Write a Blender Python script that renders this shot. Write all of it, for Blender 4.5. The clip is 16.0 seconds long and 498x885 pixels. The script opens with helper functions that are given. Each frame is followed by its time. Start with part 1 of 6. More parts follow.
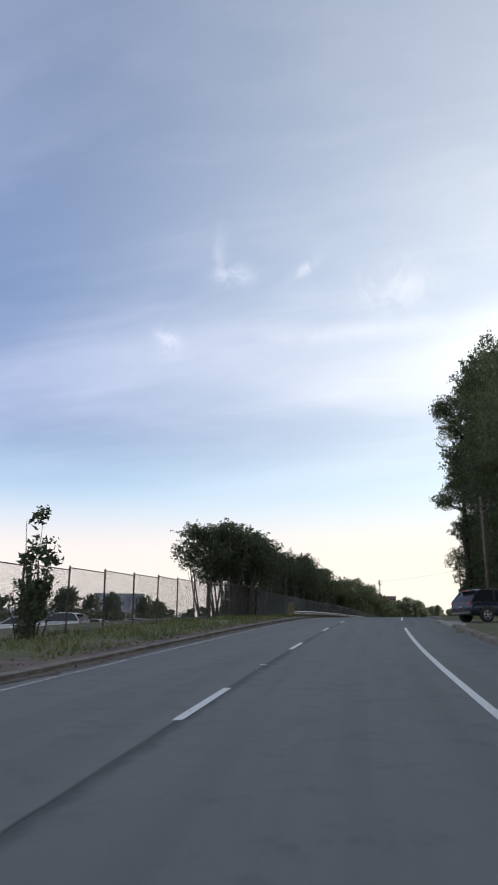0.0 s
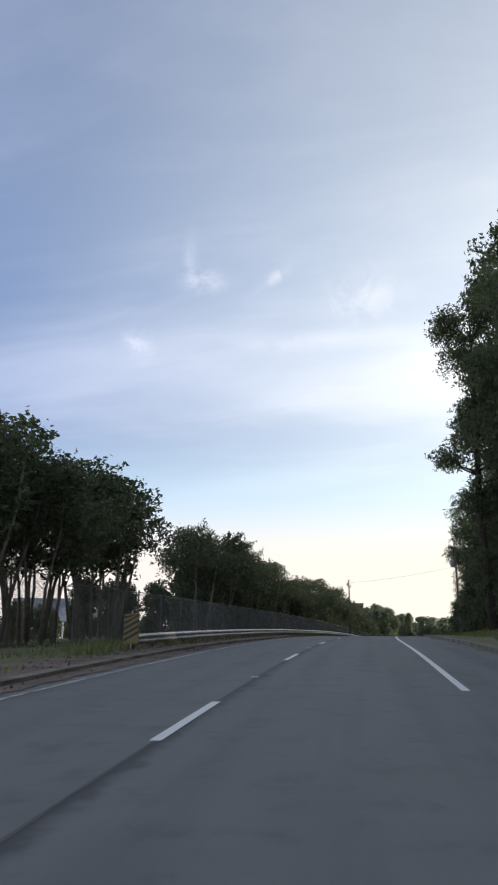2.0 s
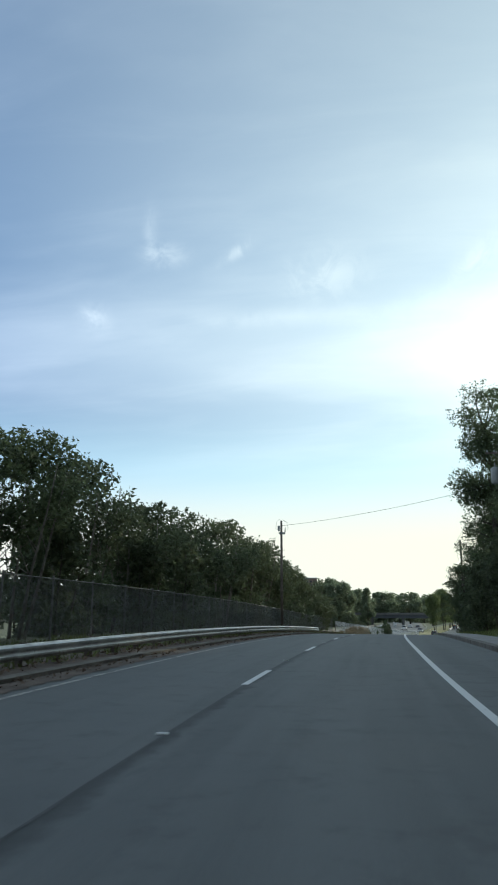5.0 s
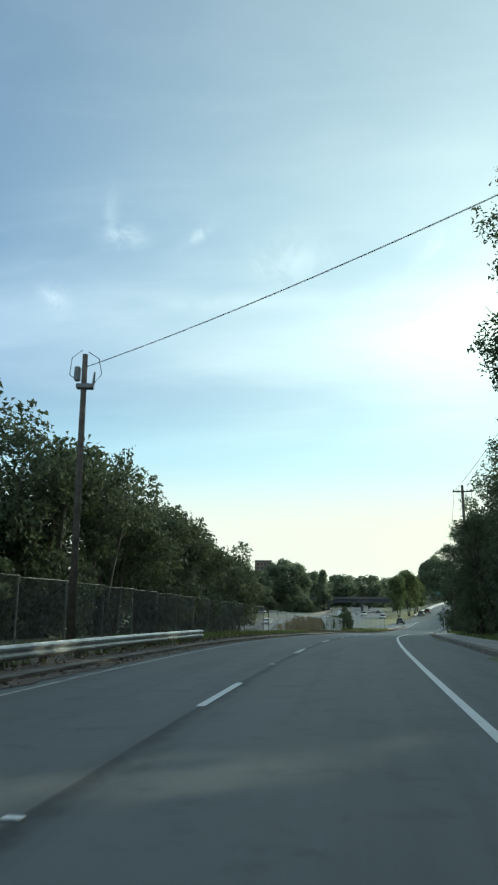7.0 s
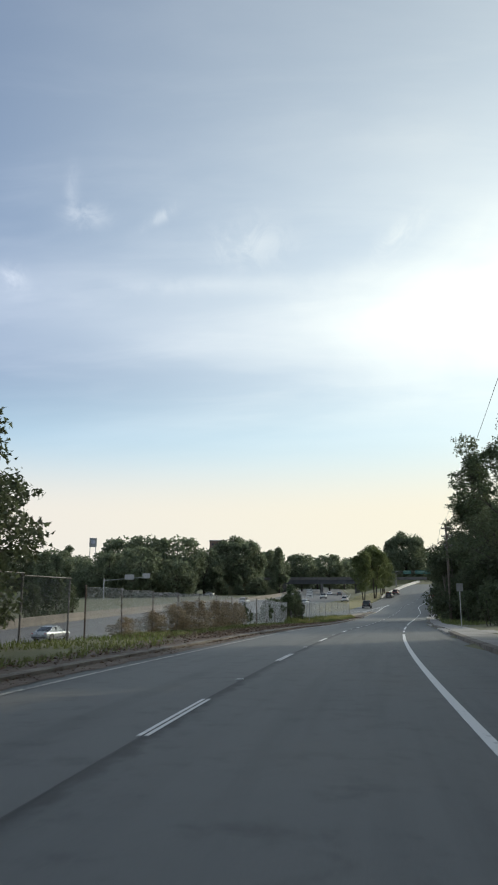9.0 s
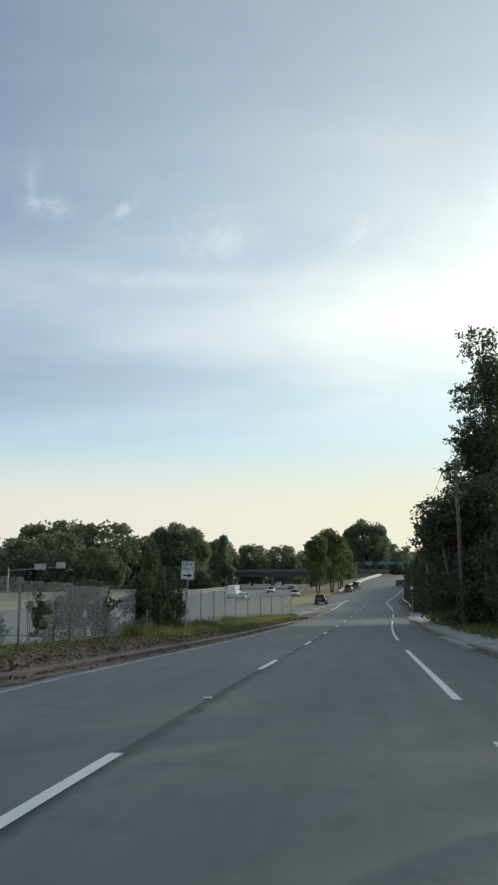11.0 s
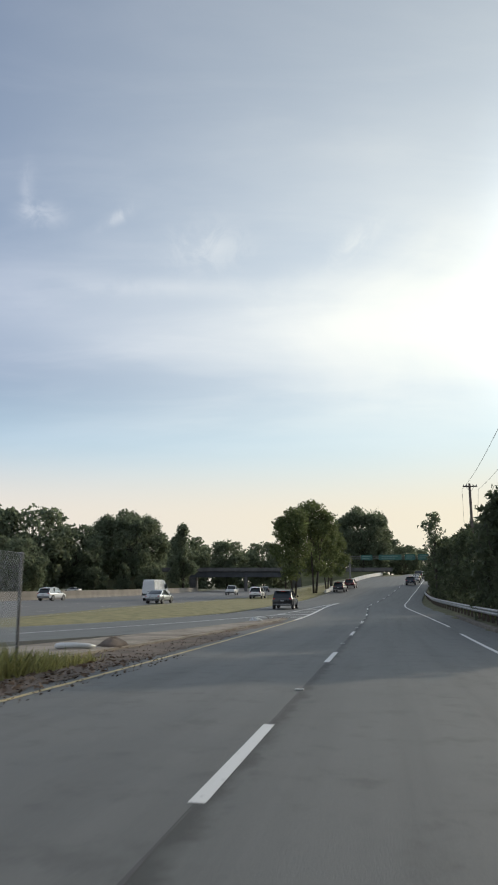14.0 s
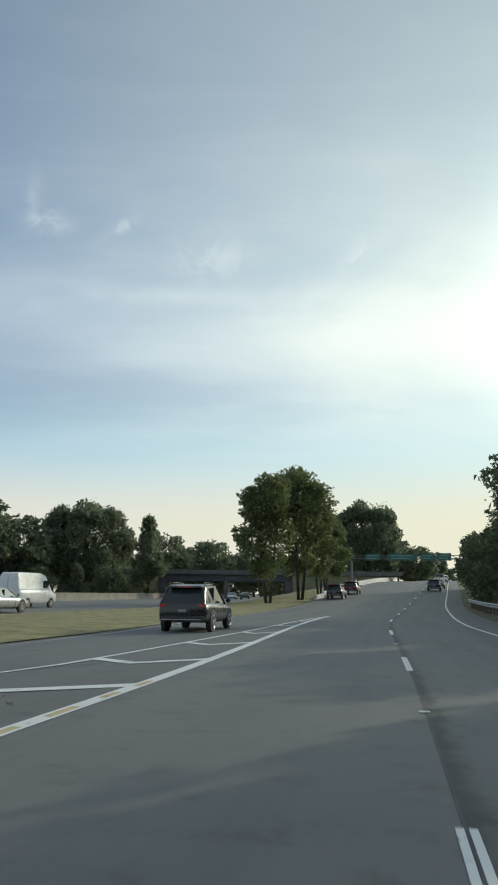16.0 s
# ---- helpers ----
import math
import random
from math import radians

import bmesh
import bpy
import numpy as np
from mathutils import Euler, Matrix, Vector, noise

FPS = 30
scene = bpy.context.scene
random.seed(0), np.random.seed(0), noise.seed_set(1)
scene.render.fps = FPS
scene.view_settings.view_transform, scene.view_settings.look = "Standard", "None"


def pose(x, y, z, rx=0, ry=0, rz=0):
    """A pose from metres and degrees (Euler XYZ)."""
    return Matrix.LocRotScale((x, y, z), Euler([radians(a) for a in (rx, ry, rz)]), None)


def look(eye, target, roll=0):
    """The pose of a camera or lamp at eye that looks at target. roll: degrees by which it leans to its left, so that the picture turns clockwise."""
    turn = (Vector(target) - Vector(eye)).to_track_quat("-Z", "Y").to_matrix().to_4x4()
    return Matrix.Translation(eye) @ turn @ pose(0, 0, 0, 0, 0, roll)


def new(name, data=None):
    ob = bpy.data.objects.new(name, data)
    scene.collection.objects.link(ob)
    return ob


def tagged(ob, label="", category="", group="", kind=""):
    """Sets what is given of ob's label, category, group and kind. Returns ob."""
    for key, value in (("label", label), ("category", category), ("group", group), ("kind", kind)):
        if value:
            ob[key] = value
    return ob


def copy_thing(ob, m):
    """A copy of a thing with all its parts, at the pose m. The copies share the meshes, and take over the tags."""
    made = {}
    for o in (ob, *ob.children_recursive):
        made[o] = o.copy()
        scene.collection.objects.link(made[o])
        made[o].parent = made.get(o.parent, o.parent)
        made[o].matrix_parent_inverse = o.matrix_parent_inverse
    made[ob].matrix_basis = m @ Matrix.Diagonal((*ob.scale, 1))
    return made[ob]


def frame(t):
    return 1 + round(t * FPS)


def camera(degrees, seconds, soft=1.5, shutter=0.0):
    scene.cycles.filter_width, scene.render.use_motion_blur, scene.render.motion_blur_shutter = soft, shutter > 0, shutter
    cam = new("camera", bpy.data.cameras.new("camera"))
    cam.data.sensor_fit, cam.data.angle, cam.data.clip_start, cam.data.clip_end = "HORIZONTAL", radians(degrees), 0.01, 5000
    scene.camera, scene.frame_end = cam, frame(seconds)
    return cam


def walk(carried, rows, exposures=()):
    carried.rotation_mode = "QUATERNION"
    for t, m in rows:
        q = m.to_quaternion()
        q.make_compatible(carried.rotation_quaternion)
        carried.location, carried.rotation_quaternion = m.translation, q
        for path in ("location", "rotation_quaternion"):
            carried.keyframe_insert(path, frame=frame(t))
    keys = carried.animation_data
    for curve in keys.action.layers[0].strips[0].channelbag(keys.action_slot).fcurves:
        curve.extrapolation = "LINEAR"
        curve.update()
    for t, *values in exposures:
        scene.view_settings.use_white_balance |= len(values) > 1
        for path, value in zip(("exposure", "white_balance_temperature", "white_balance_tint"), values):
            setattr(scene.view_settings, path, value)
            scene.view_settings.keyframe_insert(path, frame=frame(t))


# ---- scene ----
cam = camera(38.02, 16.0, soft=1.9, shutter=0.1)
# seconds, place, heading to the left of +y, tilt up, lean
PATH = [
    (0.0, 0.00, 0.00, 1.25, 16.00, 14.59, 0.14), (0.5, -1.20, 8.95, 1.56, 15.48, 14.86, 0.04),
    (1.0, -2.31, 17.98, 1.91, 14.81, 15.04, 0.09), (1.5, -3.32, 27.07, 2.28, 14.11, 15.21, 0.01),
    (2.0, -4.22, 36.23, 2.67, 13.44, 15.11, 0.21), (2.5, -5.02, 45.45, 3.03, 12.82, 14.93, 0.12),
    (3.0, -5.74, 54.73, 3.36, 12.27, 14.66, -0.02), (3.5, -6.39, 64.06, 3.62, 11.81, 14.16, -0.29),
    (4.0, -7.00, 73.45, 3.80, 11.58, 13.56, -0.34), (4.5, -7.55, 82.89, 3.90, 11.00, 13.27, -0.15),
    (5.0, -7.95, 92.38, 3.98, 10.00, 13.28, 0.21), (5.5, -8.18, 101.92, 4.06, 8.99, 13.11, 0.52),
    (6.0, -8.26, 111.50, 4.10, 8.14, 12.75, 0.43), (6.5, -8.20, 121.13, 4.08, 7.39, 12.45, 0.24),
    (7.0, -8.03, 130.80, 4.01, 6.76, 12.10, 0.16), (7.5, -7.75, 140.51, 3.87, 6.08, 11.80, -0.03),
    (8.0, -7.36, 150.25, 3.68, 5.37, 11.46, -0.27), (8.5, -6.83, 160.02, 3.43, 4.57, 11.12, -0.07),
    (9.0, -6.17, 169.80, 3.12, 3.74, 10.82, -0.18), (9.5, -5.36, 179.58, 2.76, 2.83, 10.49, -0.14),
    (10.0, -4.38, 189.35, 2.37, 1.92, 10.45, 0.02), (10.5, -3.26, 199.07, 1.99, 1.08, 10.57, 0.09),
    (11.0, -2.02, 208.76, 1.62, 0.54, 10.53, 0.01), (11.5, -0.74, 218.40, 1.22, 0.35, 10.26, -0.22),
    (12.0, 0.54, 228.00, 0.77, 0.37, 10.01, -0.49), (12.5, 1.81, 237.58, 0.32, 0.28, 10.27, -0.62),
    (13.0, 3.09, 247.14, -0.08, 0.20, 10.55, -0.56), (13.5, 4.39, 256.70, -0.44, 0.07, 10.82, -0.30),
    (14.0, 5.70, 266.25, -0.74, 0.05, 11.13, -0.03), (14.5, 7.03, 275.81, -0.99, 0.11, 11.37, 0.11),
    (15.0, 8.34, 285.37, -1.20, 0.25, 11.57, 0.39), (15.5, 9.65, 294.94, -1.37, 0.32, 11.73, 0.53),
    (16.0, 10.97, 304.49, -1.52, 0.29, 11.83, 0.59),
]


def aimed(x, y, z, yaw, pitch, roll):
    a, b = radians(yaw), radians(pitch)
    ahead = Vector((-math.sin(a) * math.cos(b), math.cos(a) * math.cos(b), math.sin(b)))
    eye = Vector((x, y, z))
    return look(eye, eye + ahead, roll)


EXPOSURES = [(0, 0.27, 6500, 10), (3.0, 0.28, 6450, 9), (5.5, 0.25, 5950, -10), (7.0, 0.25, 5900, -16), (8.0, 0.12, 6150, -6), (9.0, 0.05, 6400, 3),
             (11.8, -0.07, 6350, -1), (12.2, -0.07, 6400, 2), (12.6, -0.06, 6550, 7), (14.0, -0.08, 6550, 6), (14.5, -0.11, 6400, 1), (15.0, -0.11, 6150, -5), (15.5, -0.12, 6250, -7), (16.0, -0.12, 6400, -3)]
walk(cam, [(t, aimed(*place)) for t, *place in PATH], EXPOSURES)

# ---- light ----
SUN_AZ, SUN_EL = radians(47), radians(19)
to_sun = Vector((math.sin(SUN_AZ) * math.cos(SUN_EL), math.cos(SUN_AZ) * math.cos(SUN_EL), math.sin(SUN_EL)))
sun_data = bpy.data.lights.new("sun", "SUN")
sun_data.energy, sun_data.angle, sun_data.color = 2.0, radians(0.6), (1.0, 0.85, 0.66)
sun = new("sun", sun_data)
sun.matrix_world = look(Vector((0, 0, 80)), Vector((0, 0, 80)) - to_sun)


class Nodes:
    """Short hand for node trees."""

    def __init__(self, tree):
        self.tree = tree
        tree.nodes.clear()

    def add(self, kind, values=()):
        node = self.tree.nodes.new(kind)
        self.fill(node, values)
        return node

    def fill(self, node, values):
        for key, value in dict(values).items():
            socket = node.inputs[key]
            if isinstance(value, bpy.types.NodeSocket):
                self.tree.links.new(value, socket)
            else:
                socket.default_value = value

    def maths(self, op, a, b=0.0, clamp=False):
        node = self.tree.nodes.new("ShaderNodeMath")
        node.operation, node.use_clamp = op, clamp
        self.fill(node, {0: a, 1: b})
        return node.outputs[0]

    def dot(self, a, b):
        node = self.tree.nodes.new("ShaderNodeVectorMath")
        node.operation = "DOT_PRODUCT"
        self.fill(node, {0: a, 1: tuple(b)})
        return node.outputs["Value"]

    def mix(self, fac, a, b, kind="MIX"):
        node = self.tree.nodes.new("ShaderNodeMix")
        node.data_type, node.blend_type = "RGBA", kind
        self.fill(node, {0: fac, 6: a, 7: b})
        return node.outputs[2]

    def ramp(self, fac, low, high, to_low=0.0, to_high=1.0, smooth=True):
        node = self.tree.nodes.new("ShaderNodeMapRange")
        node.interpolation_type = "SMOOTHSTEP" if smooth else "LINEAR"
        self.fill(node, {0: fac, 1: low, 2: high, 3: to_low, 4: to_high})
        return node.outputs[0]


def rgb(r, g, b):
    return (r, g, b, 1.0)


world = bpy.data.worlds.new("sky")
scene.world = world
world.use_nodes = True
W = Nodes(world.node_tree)
way = W.add("ShaderNodeTexCoord").outputs["Generated"]
split = W.add("ShaderNodeSeparateXYZ", {0: way})
up = split.outputs[2]
sky_node = W.add("ShaderNodeTexSky")
sky_node.sky_type, sky_node.sun_disc = "NISHITA", False
sky_node.sun_elevation, sky_node.sun_rotation = SUN_EL, SUN_AZ
sky_node.altitude, sky_node.air_density, sky_node.dust_density, sky_node.ozone_density = 200.0, 1.3, 1.0, 1.2
sky = sky_node.outputs[0]
clear = W.mix(1.0, sky, rgb(0.10, 0.102, 0.11), "MULTIPLY")
# closeness to the sun: the thin veil of cloud brightens towards it
near_sun = W.dot(way, to_sun)
glow = W.maths("MULTIPLY", W.maths("POWER", W.ramp(near_sun, 0.20, 0.88, smooth=False), 1.3), W.ramp(up, 0.80, 0.36, 0.78, 1.0))
# clouds lie on a level sheet high above
high = W.maths("ADD", W.maths("MAXIMUM", up, 0.0), 0.16)
u = W.maths("DIVIDE", split.outputs[0], high)
v = W.maths("DIVIDE", split.outputs[1], high)
sheet = W.add("ShaderNodeCombineXYZ", {0: u, 1: v}).outputs[0]
turned = W.add("ShaderNodeMapping", {"Vector": sheet, "Location": (0.3, 0.35, 0), "Rotation": (0, 0, radians(-14)), "Scale": (0.55, 1.3, 1.0)}).outputs[0]
banks = W.add("ShaderNodeTexNoise", {"Vector": turned, "Scale": 1.15, "Detail": 6.0, "Roughness": 0.5, "Distortion": 0.25}).outputs[0]
fine_map = W.add("ShaderNodeMapping", {"Vector": sheet, "Rotation": (0, 0, radians(-24)), "Scale": (1.1, 3.6, 1.0)}).outputs[0]
streaks = W.add("ShaderNodeTexNoise", {"Vector": fine_map, "Scale": 1.6, "Detail": 7.0, "Roughness": 0.6, "Distortion": 0.5}).outputs[0]
veil = W.maths("ADD", W.maths("MULTIPLY", W.ramp(banks, 0.42, 0.62), 0.8), W.maths("MULTIPLY", W.ramp(streaks, 0.42, 0.75), 0.34), clamp=True)


def wisp(az, el, spread_az, spread_el, tilt=0.0):
    """A small curl of thin cloud about a direction, in degrees."""
    a, e = radians(az), radians(el)
    d = Vector((math.sin(a) * math.cos(e), math.cos(a) * math.cos(e), math.sin(e)))
    side = Vector((math.cos(a), -math.sin(a), 0))
    over = side.cross(d)
    c, s_ = math.cos(radians(tilt)), math.sin(radians(tilt))
    side, over = side * c + over * s_, over * c - side * s_
    p = W.dot(way, side / radians(spread_az))
    q = W.dot(way, over / radians(spread_el))
    r2 = W.maths("ADD", W.maths("POWER", W.maths("SUBTRACT", p, d.dot(side) / radians(spread_az)), 2.0),
                 W.maths("POWER", W.maths("SUBTRACT", q, d.dot(over) / radians(spread_el)), 2.0))
    return W.maths("EXPONENT", W.maths("MULTIPLY", r2, -1.0))


curls = W.add("ShaderNodeTexNoise", {"Vector": way, "Scale": 26.0, "Detail": 5.0, "Roughness": 0.6, "Distortion": 0.8}).outputs[0]
curl = W.ramp(curls, 0.38, 0.66)
small = 0.0
for az, el, wide, tall, tilt, much in ((-17.4, 27.6, 1.6, 0.8, 5, 0.55), (-18.6, 29.2, 0.5, 1.7, 0, 0.35), (-11.0, 28.1, 1.9, 0.42, 32, 0.5),
                                       (-23.0, 22.5, 0.9, 1.0, 40, 0.55), (-4.6, 26.6, 2.6, 1.5, 10, 0.3), (-2.5, 25.8, 2.6, 1.5, 15, 0.22), (8.5, 26.0, 2.6, 0.8, 35, 0.35)):
    small = W.maths("ADD", small, W.maths("MULTIPLY", wisp(az, el, wide, tall, tilt), much))
small = W.maths("MULTIPLY", small, W.maths("ADD", W.maths("MULTIPLY", curl, 0.8), 0.2))
ragged = W.add("ShaderNodeTexNoise", {"Vector": way, "Scale": 6.5, "Detail": 5.0, "Roughness": 0.55, "Distortion": 0.4}).outputs[0]
uneven = W.maths("SUBTRACT", ragged, 0.5)
bank = W.maths("MULTIPLY", wisp(-6, 20.7, 50, 3.3, 3), W.ramp(banks, 0.25, 0.6, 0.35, 0.9))
edge = W.maths("MULTIPLY", wisp(-9, 23.0, 11, 0.75, 3), W.ramp(ragged, 0.38, 0.6))
# a heap of bright cloud on the sun's side of the bank
heap = W.ramp(W.maths("ADD", wisp(20, 21.2, 18, 6.6, 8), W.maths("MULTIPLY", uneven, 1.1)), 0.15, 0.95)
cover = W.maths("ADD", W.maths("ADD", W.maths("MULTIPLY", veil, 0.34), W.maths("MULTIPLY", bank, 0.58)), W.maths("ADD", small, W.maths("ADD", W.maths("MULTIPLY", edge, 0.3), W.maths("MULTIPLY", heap, 0.35))), clamp=True)
thin = W.mix(glow, rgb(0.192, 0.27, 0.462), rgb(0.92, 0.958, 0.945))
thick = W.mix(glow, rgb(0.50, 0.55, 0.72), rgb(1.13, 1.10, 0.99))
above = W.mix(0.70, clear, thin)
above = W.mix(cover, above, thick)
# pale haze along the horizon, warmer towards the sun
pale = W.maths("MULTIPLY", W.ramp(up, 0.29, 0.14), 0.82)
above = W.mix(pale, above, W.mix(glow, rgb(0.50, 0.66, 0.79), rgb(0.76, 0.88, 0.89)))
low = W.maths("MULTIPLY", W.ramp(up, 0.20, 0.085), 0.95)
above = W.mix(low, above, W.mix(glow, rgb(0.86, 0.755, 0.68), rgb(0.98, 0.855, 0.65)))
# the veil catches the sun full on opposite to it, and brightens far past white close about it
facing = W.ramp(W.dot(way, Vector((-math.sin(SUN_AZ), -math.cos(SUN_AZ), 0.25)).normalized()), -0.1, 0.9)
above = W.mix(W.maths("MULTIPLY", facing, 0.6), above, rgb(0.92, 0.98, 1.08))
shade = W.maths("ADD", W.ramp(up, 0.78, 0.34, 0.82, 1.05), W.maths("MULTIPLY", W.maths("POWER", W.ramp(near_sun, 0.86, 1.0, smooth=False), 3.0), 5.0))
above = W.mix(1.0, above, W.add("ShaderNodeCombineXYZ", {0: W.maths("MULTIPLY", shade, 0.975), 1: shade, 2: W.maths("MULTIPLY", shade, 1.05)}).outputs[0], "MULTIPLY")
W.add("ShaderNodeOutputWorld", {0: W.add("ShaderNodeBackground", {0: above, 1: 1.0}).outputs[0]})


# ---- materials ----
def material(name, colour, rough=0.8, other=None, scale=6.0, fine=60.0, amount=0.5, bump=0.15, metal=0.0, spec=0.5, each=0.0, island=0.0, coat=0.0):
    """A surface with wear at two scales, and a shade of its own for each object or piece."""
    m = bpy.data.materials.new(name)
    m.use_nodes = True
    n = Nodes(m.node_tree)
    spot = n.add("ShaderNodeTexCoord").outputs["Object"]
    big = n.add("ShaderNodeTexNoise", {"Vector": spot, "Scale": scale, "Detail": 5.0, "Roughness": 0.6}).outputs[0]
    grain = n.add("ShaderNodeTexNoise", {"Vector": spot, "Scale": fine, "Detail": 4.0, "Roughness": 0.65}).outputs[0]
    other = other or tuple(0.6 * c for c in colour)
    tone = n.mix(n.maths("MULTIPLY", n.ramp(big, 0.35, 0.7), amount), rgb(*colour), rgb(*other))
    tone = n.mix(n.maths("MULTIPLY", n.ramp(grain, 0.3, 0.75), amount * 0.6), tone, rgb(*other))
    if each or island:
        own = n.add("ShaderNodeObjectInfo").outputs["Random"] if each else n.add("ShaderNodeNewGeometry").outputs["Random Per Island"]
        tone = n.add("ShaderNodeHueSaturation", {"Color": tone, "Value": n.ramp(own, 0, 1, 1 - (each or island), 1 + (each or island), False)}).outputs[0]
    shader = n.add("ShaderNodeBsdfPrincipled", {"Base Color": tone, "Metallic": metal, "Specular IOR Level": spec, "Coat Weight": coat,
                                                "Roughness": n.ramp(big, 0.3, 0.7, max(rough - 0.08, 0.02), min(rough + 0.08, 1.0))})
    if bump:
        n.tree.links.new(n.add("ShaderNodeBump", {"Height": grain, "Strength": bump, "Distance": 0.02}).outputs[0], shader.inputs["Normal"])
    n.add("ShaderNodeOutputMaterial", {0: shader.outputs[0]})
    return m


def foliage(name, colour, light, through_light=0.5, vary=0.35):
    m = bpy.data.materials.new(name)
    m.use_nodes = True
    n = Nodes(m.node_tree)
    own = n.add("ShaderNodeNewGeometry").outputs["Random Per Island"]
    spot = n.add("ShaderNodeTexCoord").outputs["Object"]
    patch = n.add("ShaderNodeTexNoise", {"Vector": spot, "Scale": 0.45, "Detail": 3.0}).outputs[0]
    tone = n.mix(n.maths("MULTIPLY", n.ramp(patch, 0.35, 0.7), 0.6), rgb(*colour), rgb(*light))
    tone = n.add("ShaderNodeHueSaturation", {"Color": tone, "Value": n.ramp(own, 0, 1, 1 - vary, 1 + vary, False)}).outputs[0]
    leaf = n.add("ShaderNodeBsdfPrincipled", {"Base Color": tone, "Roughness": 0.6, "Specular IOR Level": 0.3})
    lit = n.add("ShaderNodeBsdfTranslucent", {"Color": tone})
    n.add("ShaderNodeOutputMaterial", {0: n.add("ShaderNodeMixShader", {0: through_light, 1: leaf.outputs[0], 2: lit.outputs[0]}).outputs[0]})
    return m


def asphalt(name, colour, dark, stretch, joint=0.0):
    """Worn asphalt: aggregate grain, broad stains and wheel tracks drawn out along the road."""
    m = bpy.data.materials.new(name)
    m.use_nodes = True
    n = Nodes(m.node_tree)
    spot = n.add("ShaderNodeUVMap").outputs[0]
    grain = n.add("ShaderNodeTexNoise", {"Vector": spot, "Scale": 55.0, "Detail": 3.0, "Roughness": 0.7}).outputs[0]
    stains = n.add("ShaderNodeTexNoise", {"Vector": spot, "Scale": 0.33, "Detail": 6.0, "Roughness": 0.62, "Distortion": 0.6}).outputs[0]
    long = n.add("ShaderNodeMapping", {"Vector": spot, "Scale": (1.1, 0.035, 1.0)}).outputs[0]
    tracks = n.add("ShaderNodeTexNoise", {"Vector": long, "Scale": stretch, "Detail": 4.0, "Roughness": 0.55}).outputs[0]
    tone = n.mix(n.maths("MULTIPLY", n.ramp(stains, 0.42, 0.72), 0.75), rgb(*colour), rgb(*dark))
    tone = n.mix(n.maths("MULTIPLY", n.ramp(tracks, 0.42, 0.68), 0.6), tone, rgb(*dark))
    tone = n.mix(n.maths("MULTIPLY", n.ramp(grain, 0.45, 0.8), 0.25), tone, rgb(*(1.7 * c for c in colour)))
    patch = n.add("ShaderNodeTexNoise", {"Vector": spot, "Scale": 1.7, "Detail": 5.0, "Roughness": 0.7}).outputs[0]
    if joint:
        # old sealing, spilled along the joint between the lanes
        across = n.add("ShaderNodeSeparateXYZ", {0: spot}).outputs[0]
        ragged = n.maths("ADD", across, n.maths("MULTIPLY", n.maths("SUBTRACT", patch, 0.5), 0.55))
        tone = n.mix(n.maths("MULTIPLY", n.ramp(ragged, 0.04, 0.24, 1.0, 0.0), joint), tone, rgb(*(0.5 * c for c in dark)))
    tone = n.mix(n.maths("MULTIPLY", n.ramp(patch, 0.50, 0.70), 0.5), tone, rgb(*(0.75 * c for c in dark)))
    shader = n.add("ShaderNodeBsdfPrincipled", {"Base Color": tone, "Roughness": n.ramp(stains, 0.3, 0.7, 0.82, 0.68), "Specular IOR Level": 0.35})
    n.tree.links.new(n.add("ShaderNodeBump", {"Height": grain, "Strength": 0.35, "Distance": 0.012}).outputs[0], shader.inputs["Normal"])
    n.add("ShaderNodeOutputMaterial", {0: shader.outputs[0]})
    return m


def worn_paint(name, colour, gone):
    """Road paint, chipped and rubbed through to the asphalt here and there."""
    m = bpy.data.materials.new(name)
    m.use_nodes = True
    n = Nodes(m.node_tree)
    spot = n.add("ShaderNodeTexCoord").outputs["Object"]
    chips = n.add("ShaderNodeTexNoise", {"Vector": spot, "Scale": 9.0, "Detail": 8.0, "Roughness": 0.7}).outputs[0]
    rubbed = n.add("ShaderNodeTexNoise", {"Vector": spot, "Scale": 0.8, "Detail": 4.0}).outputs[0]
    fac = n.maths("MULTIPLY", n.ramp(chips, gone, gone + 0.08), n.ramp(rubbed, 0.3, 0.6, 0.35, 1.0))
    tone = n.mix(fac, rgb(*colour), rgb(0.09, 0.088, 0.085))
    shader = n.add("ShaderNodeBsdfPrincipled", {"Base Color": tone, "Roughness": 0.62})
    n.add("ShaderNodeOutputMaterial", {0: shader.outputs[0]})
    return m


def glass(name, tint):
    m = bpy.data.materials.new(name)
    m.use_nodes = True
    n = Nodes(m.node_tree)
    shader = n.add("ShaderNodeBsdfPrincipled", {"Base Color": rgb(*tint), "Roughness": 0.06, "Specular IOR Level": 0.4})
    n.add("ShaderNodeOutputMaterial", {0: shader.outputs[0]})
    return m


def lamp_glow(name, colour, strength):
    m = bpy.data.materials.new(name)
    m.use_nodes = True
    n = Nodes(m.node_tree)
    shader = n.add("ShaderNodeBsdfPrincipled", {"Base Color": rgb(*colour), "Roughness": 0.2, "Emission Color": rgb(*colour), "Emission Strength": strength})
    n.add("ShaderNodeOutputMaterial", {0: shader.outputs[0]})
    return m


